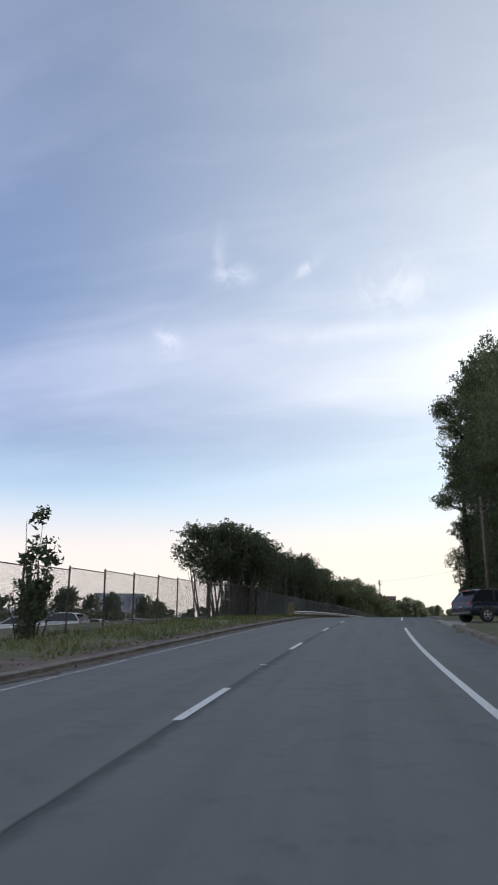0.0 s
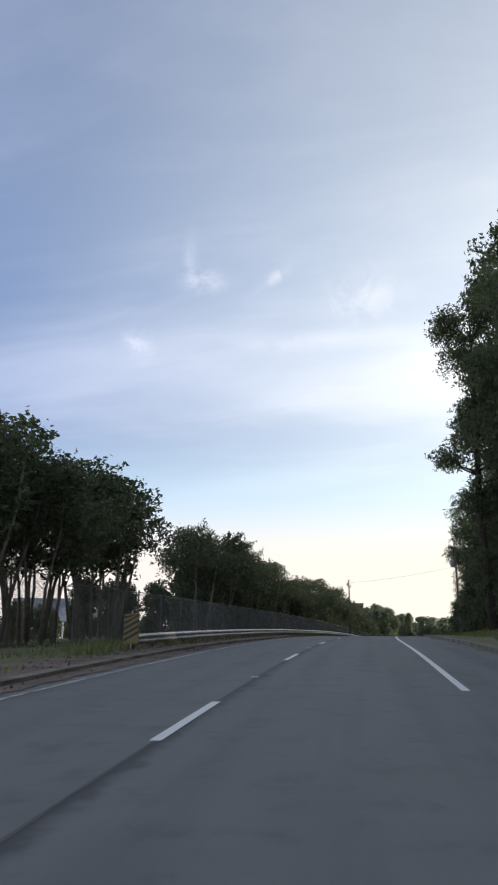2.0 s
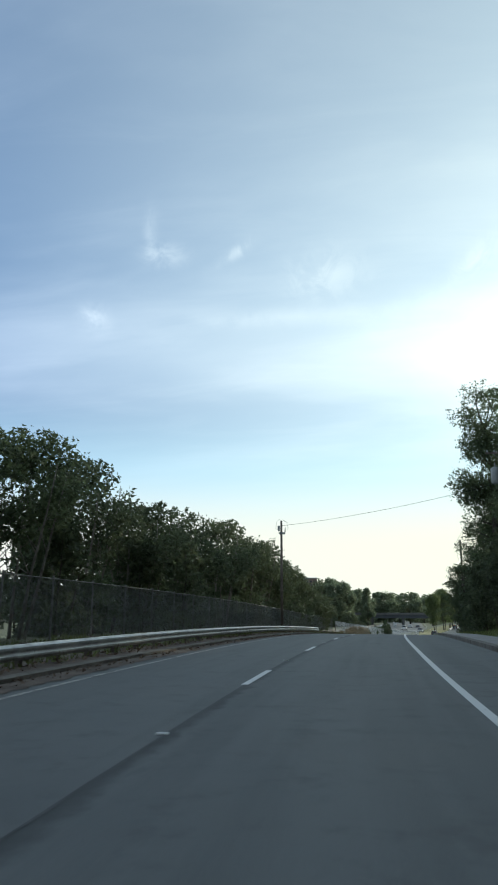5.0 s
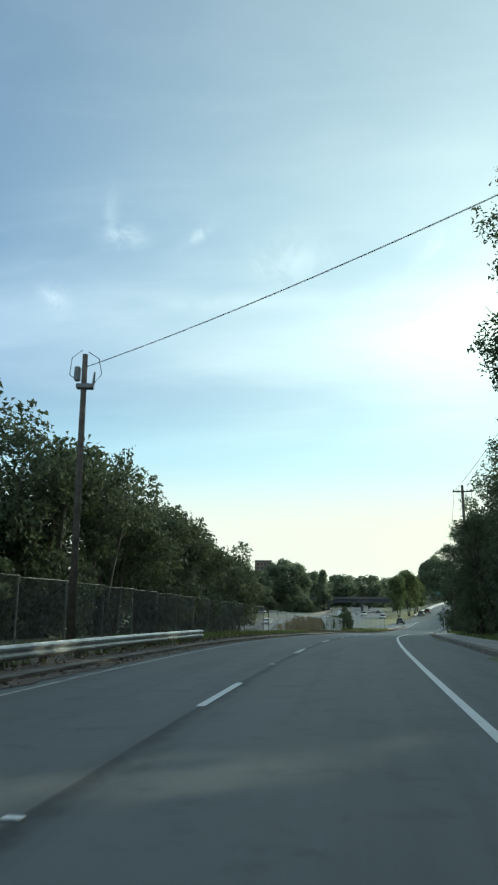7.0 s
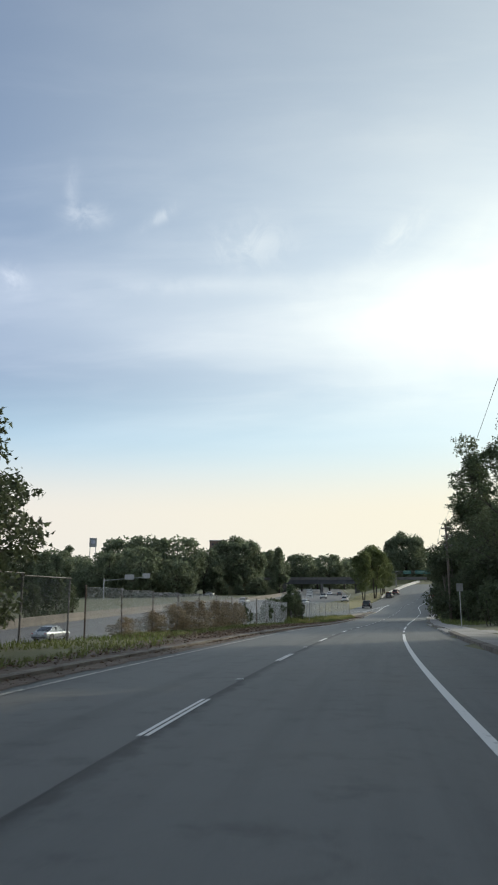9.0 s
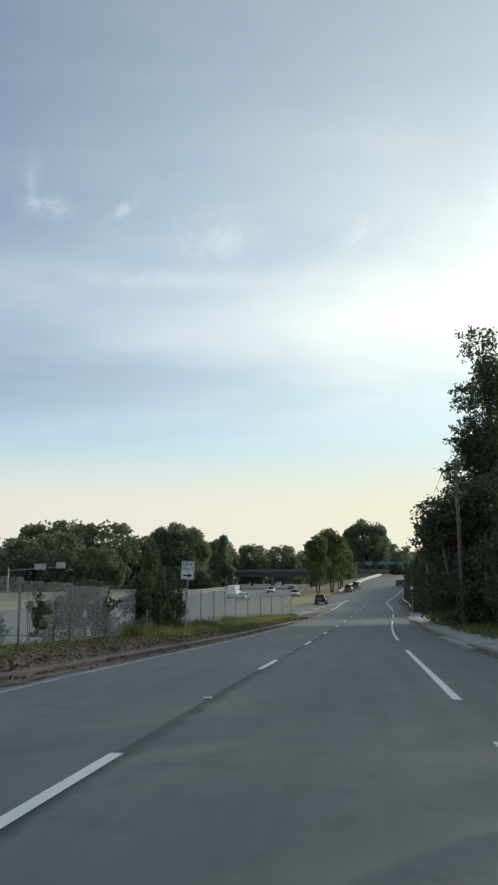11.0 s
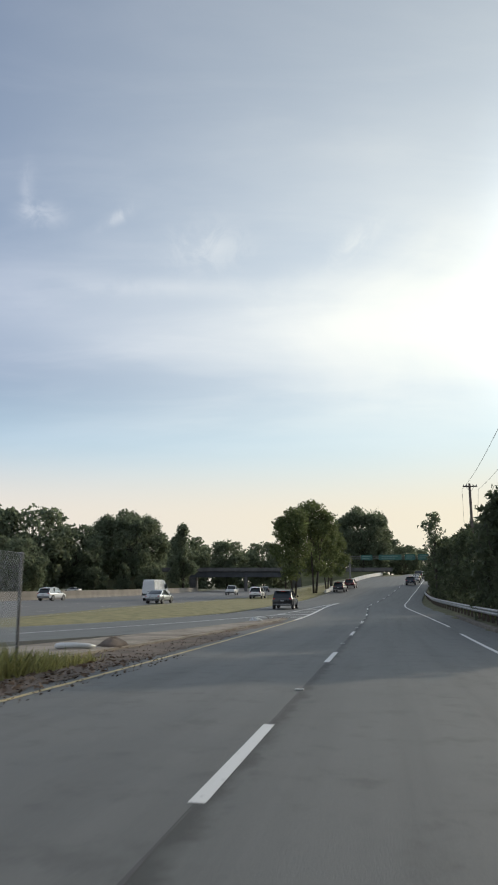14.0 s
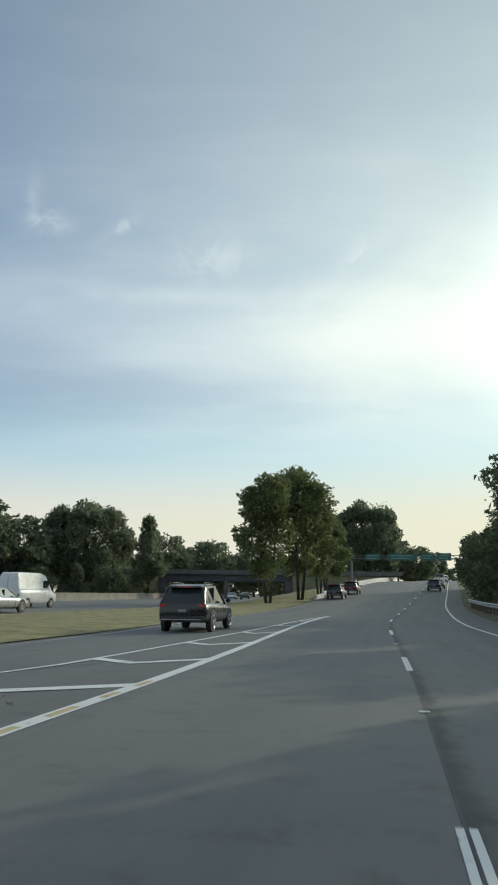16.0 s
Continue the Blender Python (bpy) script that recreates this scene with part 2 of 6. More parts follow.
ASPHALT_LEFT = asphalt("asphalt grey", (0.138, 0.142, 0.137), (0.097, 0.101, 0.098), 1.3)
ASPHALT_RIGHT = asphalt("asphalt darker", (0.134, 0.139, 0.135), (0.091, 0.096, 0.093), 1.6, 0.85)
FREEWAY = asphalt("freeway concrete", (0.15, 0.143, 0.132), (0.115, 0.112, 0.106), 1.0)
TAR = material("tar seam", (0.085, 0.085, 0.087), 0.9, (0.13, 0.13, 0.13), 2.0, 30.0, 0.8, spec=0.15)
PAINT = worn_paint("white road paint", (0.62, 0.62, 0.60), 0.60)
PAINT_OLD = worn_paint("old white road paint", (0.42, 0.40, 0.35), 0.46)
PAINT_YELLOW = worn_paint("yellow road paint", (0.46, 0.36, 0.17), 0.54)
KERB = material("kerb concrete", (0.20, 0.178, 0.15), 0.9, (0.085, 0.07, 0.055), 1.4, 26.0, 0.8, 0.4)
PAVING = material("pavement concrete", (0.33, 0.315, 0.29), 0.9, (0.2, 0.19, 0.17), 0.7, 30.0, 0.7, 0.3)
BARRIER = material("barrier concrete", (0.21, 0.185, 0.155), 0.9, (0.15, 0.135, 0.115), 0.4, 12.0, 0.7, 0.2)
SOIL = material("verge soil", (0.150, 0.112, 0.085), 0.95, (0.075, 0.058, 0.045), 1.2, 18.0, 0.9, 0.6)
DEBRIS = material("dry leaf litter", (0.21, 0.145, 0.098), 0.95, (0.10, 0.07, 0.05), 2.0, 20.0, 0.8, 0.5, island=0.35)
GRASS_GROUND = material("grass ground", (0.125, 0.122, 0.055), 0.95, (0.075, 0.078, 0.036), 0.35, 9.0, 0.9, 0.6)
BLADES = foliage("grass blades", (0.12, 0.148, 0.048), (0.215, 0.225, 0.085), 0.45, 0.4)
# yellow dry grass, its colour also brightened to stand for sunlit blades
BLADES_DRY_SUNLIT = foliage("dry and sunlit grass blades", (0.27, 0.262, 0.095), (0.38, 0.355, 0.14), 0.25, 0.35)
BARK = material("bark", (0.075, 0.062, 0.05), 0.95, (0.035, 0.03, 0.026), 3.0, 30.0, 0.8, 0.6)
BARK_PALE = material("pale bark", (0.20, 0.175, 0.15), 0.9, (0.09, 0.075, 0.062), 3.0, 25.0, 0.8, 0.4)
LEAF = foliage("broad leaves", (0.078, 0.097, 0.054), (0.120, 0.135, 0.072))
# haze over the distance is put into this paler leaf colour
LEAF_HAZED = foliage("distant leaves paled for haze", (0.140, 0.170, 0.105), (0.195, 0.215, 0.132), 0.6)
# lighter green, lifted somewhat for haze as well
LEAF_BRIGHT = foliage("young leaves", (0.11, 0.138, 0.055), (0.18, 0.198, 0.085), 0.58)
LEAF_DARK = foliage("dark leaves", (0.080, 0.104, 0.055), (0.125, 0.145, 0.072))
WOOD_POLE = material("weathered pole wood", (0.155, 0.125, 0.10), 0.9, (0.075, 0.06, 0.05), 4.0, 40.0, 0.8, 0.4)
WIRE = material("wire", (0.016, 0.016, 0.017), 0.85, (0.025, 0.025, 0.025), 8.0, 60.0, 0.5, 0.0, spec=0.05)
GALVANISED = material("galvanised steel", (0.42, 0.43, 0.44), 0.48, (0.24, 0.235, 0.23), 2.0, 40.0, 0.6, 0.1, metal=0.75)
RUSTED = material("brown fence post steel", (0.07, 0.055, 0.048), 0.75, (0.12, 0.075, 0.05), 5.0, 50.0, 0.8, 0.2)
LINK_DARK = material("dull dark chain link wire", (0.05, 0.047, 0.045), 0.8, (0.035, 0.03, 0.027), 3.0, 40.0, 0.6, 0.0)
# much paler than LINK: sunlight on the wire is put into the colour
LINK_SUNLIT = material("galvanised chain link wire paled for sunlight", (0.72, 0.71, 0.68), 0.45, (0.55, 0.53, 0.49), 3.0, 40.0, 0.5, 0.0)
LINK = material("chain link wire", (0.22, 0.22, 0.215), 0.6, (0.13, 0.125, 0.12), 3.0, 40.0, 0.6, 0.0)


# ---- building helpers ----
def mesh_of(name, verts, faces, mats, uvs=None, mat_index=None, smooth=False):
    me = bpy.data.meshes.new(name)
    me.from_pydata([tuple(v) for v in verts], [], [tuple(f) for f in faces])
    for m in mats if isinstance(mats, (list, tuple)) else [mats]:
        me.materials.append(m)
    if mat_index is not None:
        me.polygons.foreach_set("material_index", np.asarray(mat_index, np.int32))
    if smooth:
        me.polygons.foreach_set("use_smooth", np.ones(len(me.polygons), bool))
    if uvs is not None:
        layer = me.uv_layers.new(name="UVMap")
        loops = np.zeros(len(me.loops), np.int32)
        me.loops.foreach_get("vertex_index", loops)
        layer.data.foreach_set("uv", np.asarray(uvs, np.float32)[loops].ravel())
    me.update()
    return me


def part(name, me, parent=None, label="", m=None):
    """Links a mesh as one object, under a thing if one is given."""
    ob = new(name, me)
    if parent is not None:
        ob.parent = parent
    if m is not None:
        ob.matrix_basis = m
    return tagged(ob, label) if label else ob


class Shape:
    """Collects boxes, tubes, lofts and prisms into one mesh."""

    def __init__(self):
        self.v, self.f = [], []

    def put(self, verts, faces):
        n = len(self.v)
        self.v += [Vector(v) for v in verts]
        self.f += [tuple(i + n for i in f) for f in faces]
        return self

    def box(self, lo, hi, bevel=0.0, m=None):
        bm = bmesh.new()
        bmesh.ops.create_cube(bm, size=1.0)
        size, mid = Vector(hi) - Vector(lo), (Vector(hi) + Vector(lo)) / 2
        for v in bm.verts:
            v.co = Vector((v.co.x * size.x, v.co.y * size.y, v.co.z * size.z)) + mid
        if bevel:
            bmesh.ops.bevel(bm, geom=bm.edges[:], offset=bevel, segments=2, affect="EDGES")
        bm.verts.index_update()
        self.put([(m @ v.co if m else v.co) for v in bm.verts], [[v.index for v in f.verts] for f in bm.faces])
        bm.free()
        return self

    def tube(self, points, radii, sides=8, caps=True):
        pts = [Vector(p) for p in points]
        radii = [radii] * len(pts) if isinstance(radii, (int, float)) else radii
        rings = []
        for i, p in enumerate(pts):
            along = (pts[min(i + 1, len(pts) - 1)] - pts[max(i - 1, 0)]).normalized()
            side = along.cross(Vector((0, 0, 1)) if abs(along.z) < 0.9 else Vector((1, 0, 0))).normalized()
            over = side.cross(along)
            rings.append([p + radii[i] * (math.cos(a) * side + math.sin(a) * over) for a in (2 * math.pi * k / sides for k in range(sides))])
        return self.loft(rings, caps)

    def loft(self, rings, caps=True):
        n, k = len(rings[0]), len(rings)
        faces = [(i * n + j, i * n + (j + 1) % n, (i + 1) * n + (j + 1) % n, (i + 1) * n + j) for i in range(k - 1) for j in range(n)]
        if caps:
            faces += [tuple(range(n))[::-1], tuple((k - 1) * n + j for j in range(n))]
        return self.put([v for ring in rings for v in ring], faces)

    def mesh(self, name, mats, smooth=False):
        return mesh_of(name, self.v, self.f, mats, smooth=smooth)


# ---- the line of the road ----
# the lane line between the two lanes: x, y, height of the asphalt
KNOTS = np.array([
    (4.0, -44.0, -1.43), (0.04, -15.13, -0.48), (-2.01, -0.28, 0.0), (-4.51, 19.56, 0.73), (-6.52, 39.74, 1.57), (-8.02, 59.25, 2.25),
    (-9.34, 79.94, 2.62), (-10.1, 99.97, 2.8), (-10.2, 119.22, 2.84), (-9.84, 139.61, 2.64), (-8.96, 160.15, 2.18),
    (-7.52, 179.78, 1.51), (-5.4, 199.34, 0.74), (-2.64, 219.63, -0.07), (0.26, 239.73, -1.01), (3.22, 258.81, -1.75),
    (6.69, 278.78, -2.31), (10.3, 298.74, -2.69), (13.18, 314.28, -2.84), (18.38, 343.85, -2.84), (21.83, 358.52, -2.78),
    (27.17, 379.99, -2.35), (31.44, 395.55, -1.6), (42.55, 436.41, 0.4), (54.46, 480.19, 1.9), (67.75, 528.83, 2.9),
    (86.26, 596.93, 3.2), (118.06, 713.68, 3.0)])
_k = np.array([-44.0, -15.0] + [20.0 * n for n in range(16)] + [316.2, 346.2, 361.2, 383.2, 399.2, 441.2, 486.2, 536.2, 606.2, 726.2])
_slope = np.gradient(KNOTS, _k, axis=0)
TABLE_S = np.arange(-44.0, 715.0, 1.0)
_i = np.clip(np.searchsorted(_k, TABLE_S) - 1, 0, len(_k) - 2)
_h = (_k[_i + 1] - _k[_i])[:, None]
_t = (TABLE_S[:, None] - _k[_i][:, None]) / _h
TABLE = ((2 * _t**3 - 3 * _t**2 + 1) * KNOTS[_i] + (_t**3 - 2 * _t**2 + _t) * _h * _slope[_i]
         + (3 * _t**2 - 2 * _t**3) * KNOTS[_i + 1] + (_t**3 - _t**2) * _h * _slope[_i + 1])
AHEAD = np.gradient(TABLE, axis=0)
AHEAD /= np.linalg.norm(AHEAD[:, :2], axis=1)[:, None]


def on_road(s, q=0.0, z=0.0):
    """A place s metres along the lane line, q to its right and z over the asphalt."""
    x, y, h = (np.interp(s, TABLE_S, TABLE[:, n]) for n in range(3))
    ax, ay = np.interp(s, TABLE_S, AHEAD[:, 0]), np.interp(s, TABLE_S, AHEAD[:, 1])
    return Vector((x + q * ay, y - q * ax, h + z))


def road_turn(s):
    """The heading of the road there, in degrees as pose() takes it."""
    return -math.degrees(math.atan2(np.interp(s, TABLE_S, AHEAD[:, 0]), np.interp(s, TABLE_S, AHEAD[:, 1])))


def road_frame(x, y):
    """s and q of places in the plan."""
    x, y = np.atleast_1d(x), np.atleast_1d(y)
    s, q = np.empty(x.shape), np.empty(x.shape)
    for a in range(0, len(x), 4000):
        dx, dy = x[a:a + 4000, None] - TABLE[None, :, 0], y[a:a + 4000, None] - TABLE[None, :, 1]
        j = np.argmin(dx * dx + dy * dy, 1)
        r = np.arange(len(j))
        q[a:a + 4000] = dx[r, j] * AHEAD[j, 1] - dy[r, j] * AHEAD[j, 0]
        s[a:a + 4000] = TABLE_S[j]
    return s, q


KERB_L, KERB_R = -3.9, 5.75


def ground_height(x, y, kerb=KERB_L):
    s, q = road_frame(x, y)
    zr = np.interp(s, TABLE_S, TABLE[:, 2])

    def step(v, a, b):
        t = np.clip((v - a) / (b - a), 0, 1)
        return t * t * (3 - 2 * t)

    z = zr - 0.16
    # left of the road: a verge, then the land falls to the car park and the freeway
    low = np.interp(s, [-40, 40, 100, 150, 190, 230, 300, 720], [-1.2, 0.4, 1.0, -1.0, -2.4, -2.82, -2.84, -2.84])
    verge = zr + 0.14
    left = verge + (low - verge) * step(-q, np.interp(s, [0, 150, 190, 260], [12, 12, 8.5, 8.5]), np.interp(s, [0, 150, 190, 260, 330], [30, 28, 17, 16, 24]))
    wide = step(s, 268, 292)
    left = left * (1 - wide) + (zr - 0.16 + (low - zr + 0.16) * step(-q, 13, np.interp(s, [300, 390, 450], [24, 24, 40]))) * wide
    z = np.where(q < kerb, left, z)
    # right of it: a pavement, then a wooded bank
    bank = np.interp(s, [-40, 40, 120, 190, 230, 290, 720], [1.0, 2.0, 3.5, 3.0, 1.4, 0.6, 0.3])
    right = zr + 0.10 + bank * step(q, 8.0, 24)
    z = np.where(q > KERB_R, right, z)
    far = np.clip((np.abs(q) - 150) / 600, 0, 1)
    z = z * (1 - far) + (-2.5) * far
    return z


def ground_at(x, y):
    return float(ground_height(np.array([x]), np.array([y]))[0])


def grown(a, b, step, to, factor):
    """Grid lines, even between a and b and ever wider beyond."""
    mid = list(np.arange(a, b + 0.01, step))
    lo, hi, d = [], [], step
    while mid[-1] + sum(hi) < to:
        d *= factor
        hi.append(d)
    up_, down = mid[-1] + np.cumsum(hi), mid[0] - np.cumsum(hi)
    return np.array(sorted(list(down) + mid + list(up_)))


gx, gy = grown(-46, 60, 1.25, 2600, 1.35), grown(-40, 420, 3.0, 2600, 1.3)
GX, GY = np.meshgrid(gx, gy)
gz = ground_height(GX.ravel(), GY.ravel(), KERB_L - 1.45)
nx = len(gx)
gf = [(r * nx + c, r * nx + c + 1, (r + 1) * nx + c + 1, (r + 1) * nx + c) for r in range(len(gy) - 1) for c in range(nx - 1)]
ground = part("ground", mesh_of("ground", np.c_[GX.ravel(), GY.ravel(), gz], gf, GRASS_GROUND, smooth=True))
tagged(ground, "rough grass and soil verges beside the road", "ground", kind="structure")


def ribbon(name, s0, s1, q0, q1, mat, z=0.0, step=2.0, thick=0.0, cols=1, wobble=0.0, seed=0):
    """A strip along the road between two offsets (numbers or functions of s), with a thickness if given."""
    rng = random.Random(seed)
    n = max(2, int(math.ceil((s1 - s0) / step)) + 1)
    fa = q0 if callable(q0) else (lambda s, c=q0: c)
    fb = q1 if callable(q1) else (lambda s, c=q1: c)
    verts, uvs, faces = [], [], []
    for i in range(n):
        s = s0 + (s1 - s0) * i / (n - 1)
        a, b = fa(s) + rng.uniform(-wobble, wobble), fb(s) + rng.uniform(-wobble, wobble)
        for c in range(cols + 1):
            q = a + (b - a) * c / cols
            verts.append(on_road(s, q, z(s) if callable(z) else z))
            uvs.append((q, s))
    w = cols + 1
    faces = [(i * w + c, i * w + c + 1, (i + 1) * w + c + 1, (i + 1) * w + c) for i in range(n - 1) for c in range(cols)]
    if thick:
        m = len(verts)
        verts += [v - Vector((0, 0, thick)) for v in verts]
        uvs += uvs
        faces += [(i * w, (i + 1) * w, m + (i + 1) * w, m + i * w) for i in range(n - 1)]
        faces += [((i + 1) * w + cols, i * w + cols, m + i * w + cols, m + (i + 1) * w + cols) for i in range(n - 1)]
        faces += [(c + 1, c, m + c, m + c + 1) for c in range(cols)] + [((n - 1) * w + c, (n - 1) * w + c + 1, m + (n - 1) * w + c + 1, m + (n - 1) * w + c) for c in range(cols)]
    return mesh_of(name, verts, faces, mat, uvs)


# ---- carriageway ----
def left_edge(s):
    return np.interp(s, [-40, 262, 274, 289, 300, 313, 340, 400], [-4.0, -4.0, -6.3, -5.6, -5.0, -4.6, -4.2, -4.2])


road = tagged(part("road", ribbon("road", -44, 714, -0.02, lambda s: np.interp(s, [0, 288, 310, 360, 720], [KERB_R, KERB_R, 6.0, 5.2, 5.2]), ASPHALT_RIGHT, 0.0, 2.0, 0.25, 4)),
              "dark grey asphalt road with worn patches", "road", kind="structure")
lane_left = tagged(part("road", ribbon("road", -44, 714, left_edge, -0.02, ASPHALT_LEFT, 0.0, 2.0, 0.25, 4)),
                   "lighter grey asphalt lane of the road", "road", kind="structure")
part("tar_seam", ribbon("tar_seam", -44, 420, -0.012, 0.012, TAR, 0.003, 0.5, 0, 1, 0.012, 4), lane_left, "black tar seam between the lanes")


def paint_line(s0, s1, q, width, mat, label, z=0.006):
    qf = q if callable(q) else (lambda s, c=q: c)
    ob = part("lane_marking", ribbon("lane_marking", s0, s1, lambda s: qf(s) - width / 2, lambda s: qf(s) + width / 2, mat, z, 1.5), road, label)
    return ob


def right_line(s):
    return np.interp(s, [-40, 40, 110, 190, 215, 250, 276, 306, 340, 720], [3.55, 3.55, 3.42, 3.38, 3.4, 3.7, 4.05, 4.3, 3.5, 3.5])


def left_line(s):
    return np.interp(s, [-40, 20, 60, 110, 165, 192, 250, 300, 340, 400, 720], [-3.28, -3.3, -2.95, -3.0, -3.15, -3.0, -3.35, -4.0, -4.0, -3.6, -3.6])


for a, b in ((-44, 35.4), (48.6, 210.4), (214, 217), (220.3, 234), (242.3, 276.8), (286.0, 297.9), (304, 560)):
    paint_line(a, b, right_line, 0.13, PAINT, "solid white edge line")
paint_line(-44, 268, left_line, 0.10, PAINT_OLD, "faded pale edge line")
paint_line(268, 318, left_line, 0.11, PAINT_YELLOW, "faded yellow edge line")
for k in range(-3, 42):
    top = np.interp(k, [-3, 0, 1, 2, 3, 4, 8, 9, 11, 12, 13, 14, 15, 20, 21, 22, 23, 25, 26, 27, 42], [-24.9, 11.4, 23.7, 35.3, 46.7, 58.7, 108, 119.4, 144, 156.7, 168, 180.6, 191.7, 252.1, 264.8, 275.6, 286.9, 310.6, 323.3, 336, 518])
    if 150 < top < 200 or 300 < top < 315:
        paint_line(top - 3.1, top, -0.038, 0.050, PAINT, "split white lane dash")
        paint_line(top - 3.1, top, 0.038, 0.050, PAINT, "split white lane dash")
    else:
        paint_line(top - 3.1, top, 0.0, 0.12, PAINT, "white lane dash")
    m = Shape().box((-0.065, -0.035, 0), (0.065, 0.035, 0.014), 0.003).mesh("road_stud", PAINT)
    p = on_road(top - 8.2, -0.02, 0.006)
    part("road_stud", m, road, "", pose(*p, 0, 0, road_turn(top - 8.2)))

# kerbs: cast lengths set end to end
def kerb_run(s0, s1, q, side, height, length=3.0):
    s = s0
    while s < s1 - 0.3:
        e = min(s + length, s1)
        a, b = (q, q + 0.32) if side > 0 else (q - 0.32, q)
        me = ribbon("kerb", s + 0.012, e - 0.012, a, b, KERB, height, 1.5, height + 0.2, 1)
        yield part("kerb", me)
        s = e


kerb_left = tagged(new("kerb_line_1"), "stained concrete kerb with dirt along it", "kerb", kind="structure")
kerb_right = tagged(new("kerb_line_2"), "concrete kerb along the pavement", "kerb", kind="structure")
for k in kerb_run(-30, 272, KERB_L, -1, 0.085):
    k.parent = kerb_left
for a, b in ((-30, 36), (47, 212), (221, 236), (245, 276.5), (287.5, 318)):
    for k in kerb_run(a, b, KERB_R, 1, 0.15):
        k.parent = kerb_right
tagged(part("verge", ribbon("verge", -44, 274, KERB_L - 2.9, KERB_L - 0.3, SOIL, lambda s: np.interp(s, [262, 274], [0.082, -0.06]), 2.0, 0.3, 3, 0.03, 5)), "bare brown soil and trodden weeds behind the kerb", "verge", kind="structure")
part("dirt", ribbon("dirt", -44, 296, lambda s: left_edge(s) - 0.2, lambda s: left_line(s) - 0.30, SOIL, 0.012, 0.35, 0, 2, 0.09, 7), kerb_left, "brown silt in the gutter")
tagged(part("pavement", ribbon("pavement", 100, 300, KERB_R + 0.34, KERB_R + 2.0, PAVING, 0.13, 2.0, 0.2, 2)),
                  "grey concrete pavement beside the kerb", "pavement", kind="structure")
for s in (41.5, 216.5, 239.5, 282):
    me = ribbon("driveway", s - 5.5, s + 5.5, KERB_R - 0.15, KERB_R + 16, PAVING, 0.10, 2.0, 0.35, 6)
    tagged(part("driveway", me), "pale concrete driveway apron meeting the road", "driveway", kind="structure")

# ramp from the freeway, joining at the left, with a hatched gore and a raised island


def ramp_left(s):
    return np.interp(s, [262, 292, 305, 324, 331, 352, 400, 470], [-34, -18.5, -14.2, -10.4, -9.9, -9.6, -10.9, -10.9])


def ramp_lift(s):
    """Height of the slip road over the level of the main road."""
    return np.interp(s, [262, 272, 280, 288], [-0.86, -0.55, -0.30, 0.0])


def ramp_line(s):
    return np.interp(s, [270, 300, 310, 319, 325, 335, 351], [-19, -11.3, -8.8, -6.5, -6.0, -5.1, -4.1])


ramp = tagged(part("road", ribbon("road", 262, 470, ramp_left, lambda s: np.interp(s, [262, 285, 300, 313], [-16.5, -12.0, -6.5, left_edge(313) + 0.02]) if s < 313 else left_edge(s) + 0.02, ASPHALT_LEFT, lambda s: ramp_lift(s) - 0.006, 2.0, 0.25, 4)),
              "grey asphalt slip road joining from the freeway", "road", kind="structure")
paint_line(270, 351, ramp_line, 0.14, PAINT, "white line of the slip road", lambda s: ramp_lift(s) + 0.006)
paint_line(311, 352, -4.0, 0.22, PAINT, "broad white line of the gore")
for s in (316.0, 320.8, 326.5, 332.5, 338.5, 344.0):
    a, b = ramp_line(s), -4.0
    verts, faces = [], []
    for i, (q, ds) in enumerate(((a, 0.0), (a + 0.45 * (b - a), -0.75), (b, 0.6))):
        verts += [on_road(s + ds, q, 0.006), on_road(s + ds + 0.45, q, 0.006)]
    me = mesh_of("chevron", verts, [(0, 2, 3, 1), (2, 4, 5, 3)], PAINT)
    part("chevron", me, ramp, "white hatching bar")
paint_line(292, 400, lambda s: ramp_left(s) + 0.5, 0.10, PAINT_OLD, "faded edge line of the slip road")


# the tapering island between the road and the slip road: kerb stones round a dirty concrete top
def island_right(s):
    return np.interp(s, [272, 289, 300, 313], [-6.4, -5.65, -5.05, -4.62])


def island_left(s):
    return np.interp(s, [272, 289, 300, 308, 313.5], [-10.5, -8.2, -6.9, -5.9, -4.75])


ISLAND = material("crumbled dirty concrete", (0.33, 0.29, 0.235), 0.95, (0.15, 0.12, 0.092), 0.7, 14.0, 0.9, 0.7)
island = tagged(new("traffic_island"), "low concrete traffic island with crumbling dirty kerb", "traffic island", kind="structure")
part("island_top", ribbon("island_top", 272, 313, island_left, lambda s: island_right(s) - 0.28, ISLAND, 0.085, 1.0, 0.3, 3, 0.05, 3), island, "cracked dirty concrete top")
s = 272.0
rng = random.Random(12)
while s < 312.5:
    e = min(s + 1.7, 313)
    h = rng.uniform(0.055, 0.085)
    part("kerb", ribbon("kerb", s + 0.02, e - 0.02, lambda t: island_right(t) - 0.27, island_right, ISLAND, h, 1.0, 0.4), island)
    s = e
part("dirt", ribbon("dirt", 268, 309, lambda t: island_right(t) - 0.05, lambda t: min(island_right(t) + 0.55, left_line(t) - 0.15), SOIL, 0.013, 0.8, 0, 2, 0.08, 9), island, "sand washed against the kerb")

# ---- freeway ----
FREEWAY_Z = -2.75


def freeway_x(y):
    """The near edge of the freeway in the plan."""
    return np.interp(y, [150, 230, 260, 282, 300, 318, 342, 375, 410, 450, 499, 600, 800], [-36, -22, -15.5, -12.5, -9.5, -6.5, -2.0, 5.5, 11.0, 14.5, 17.5, 22, 30])


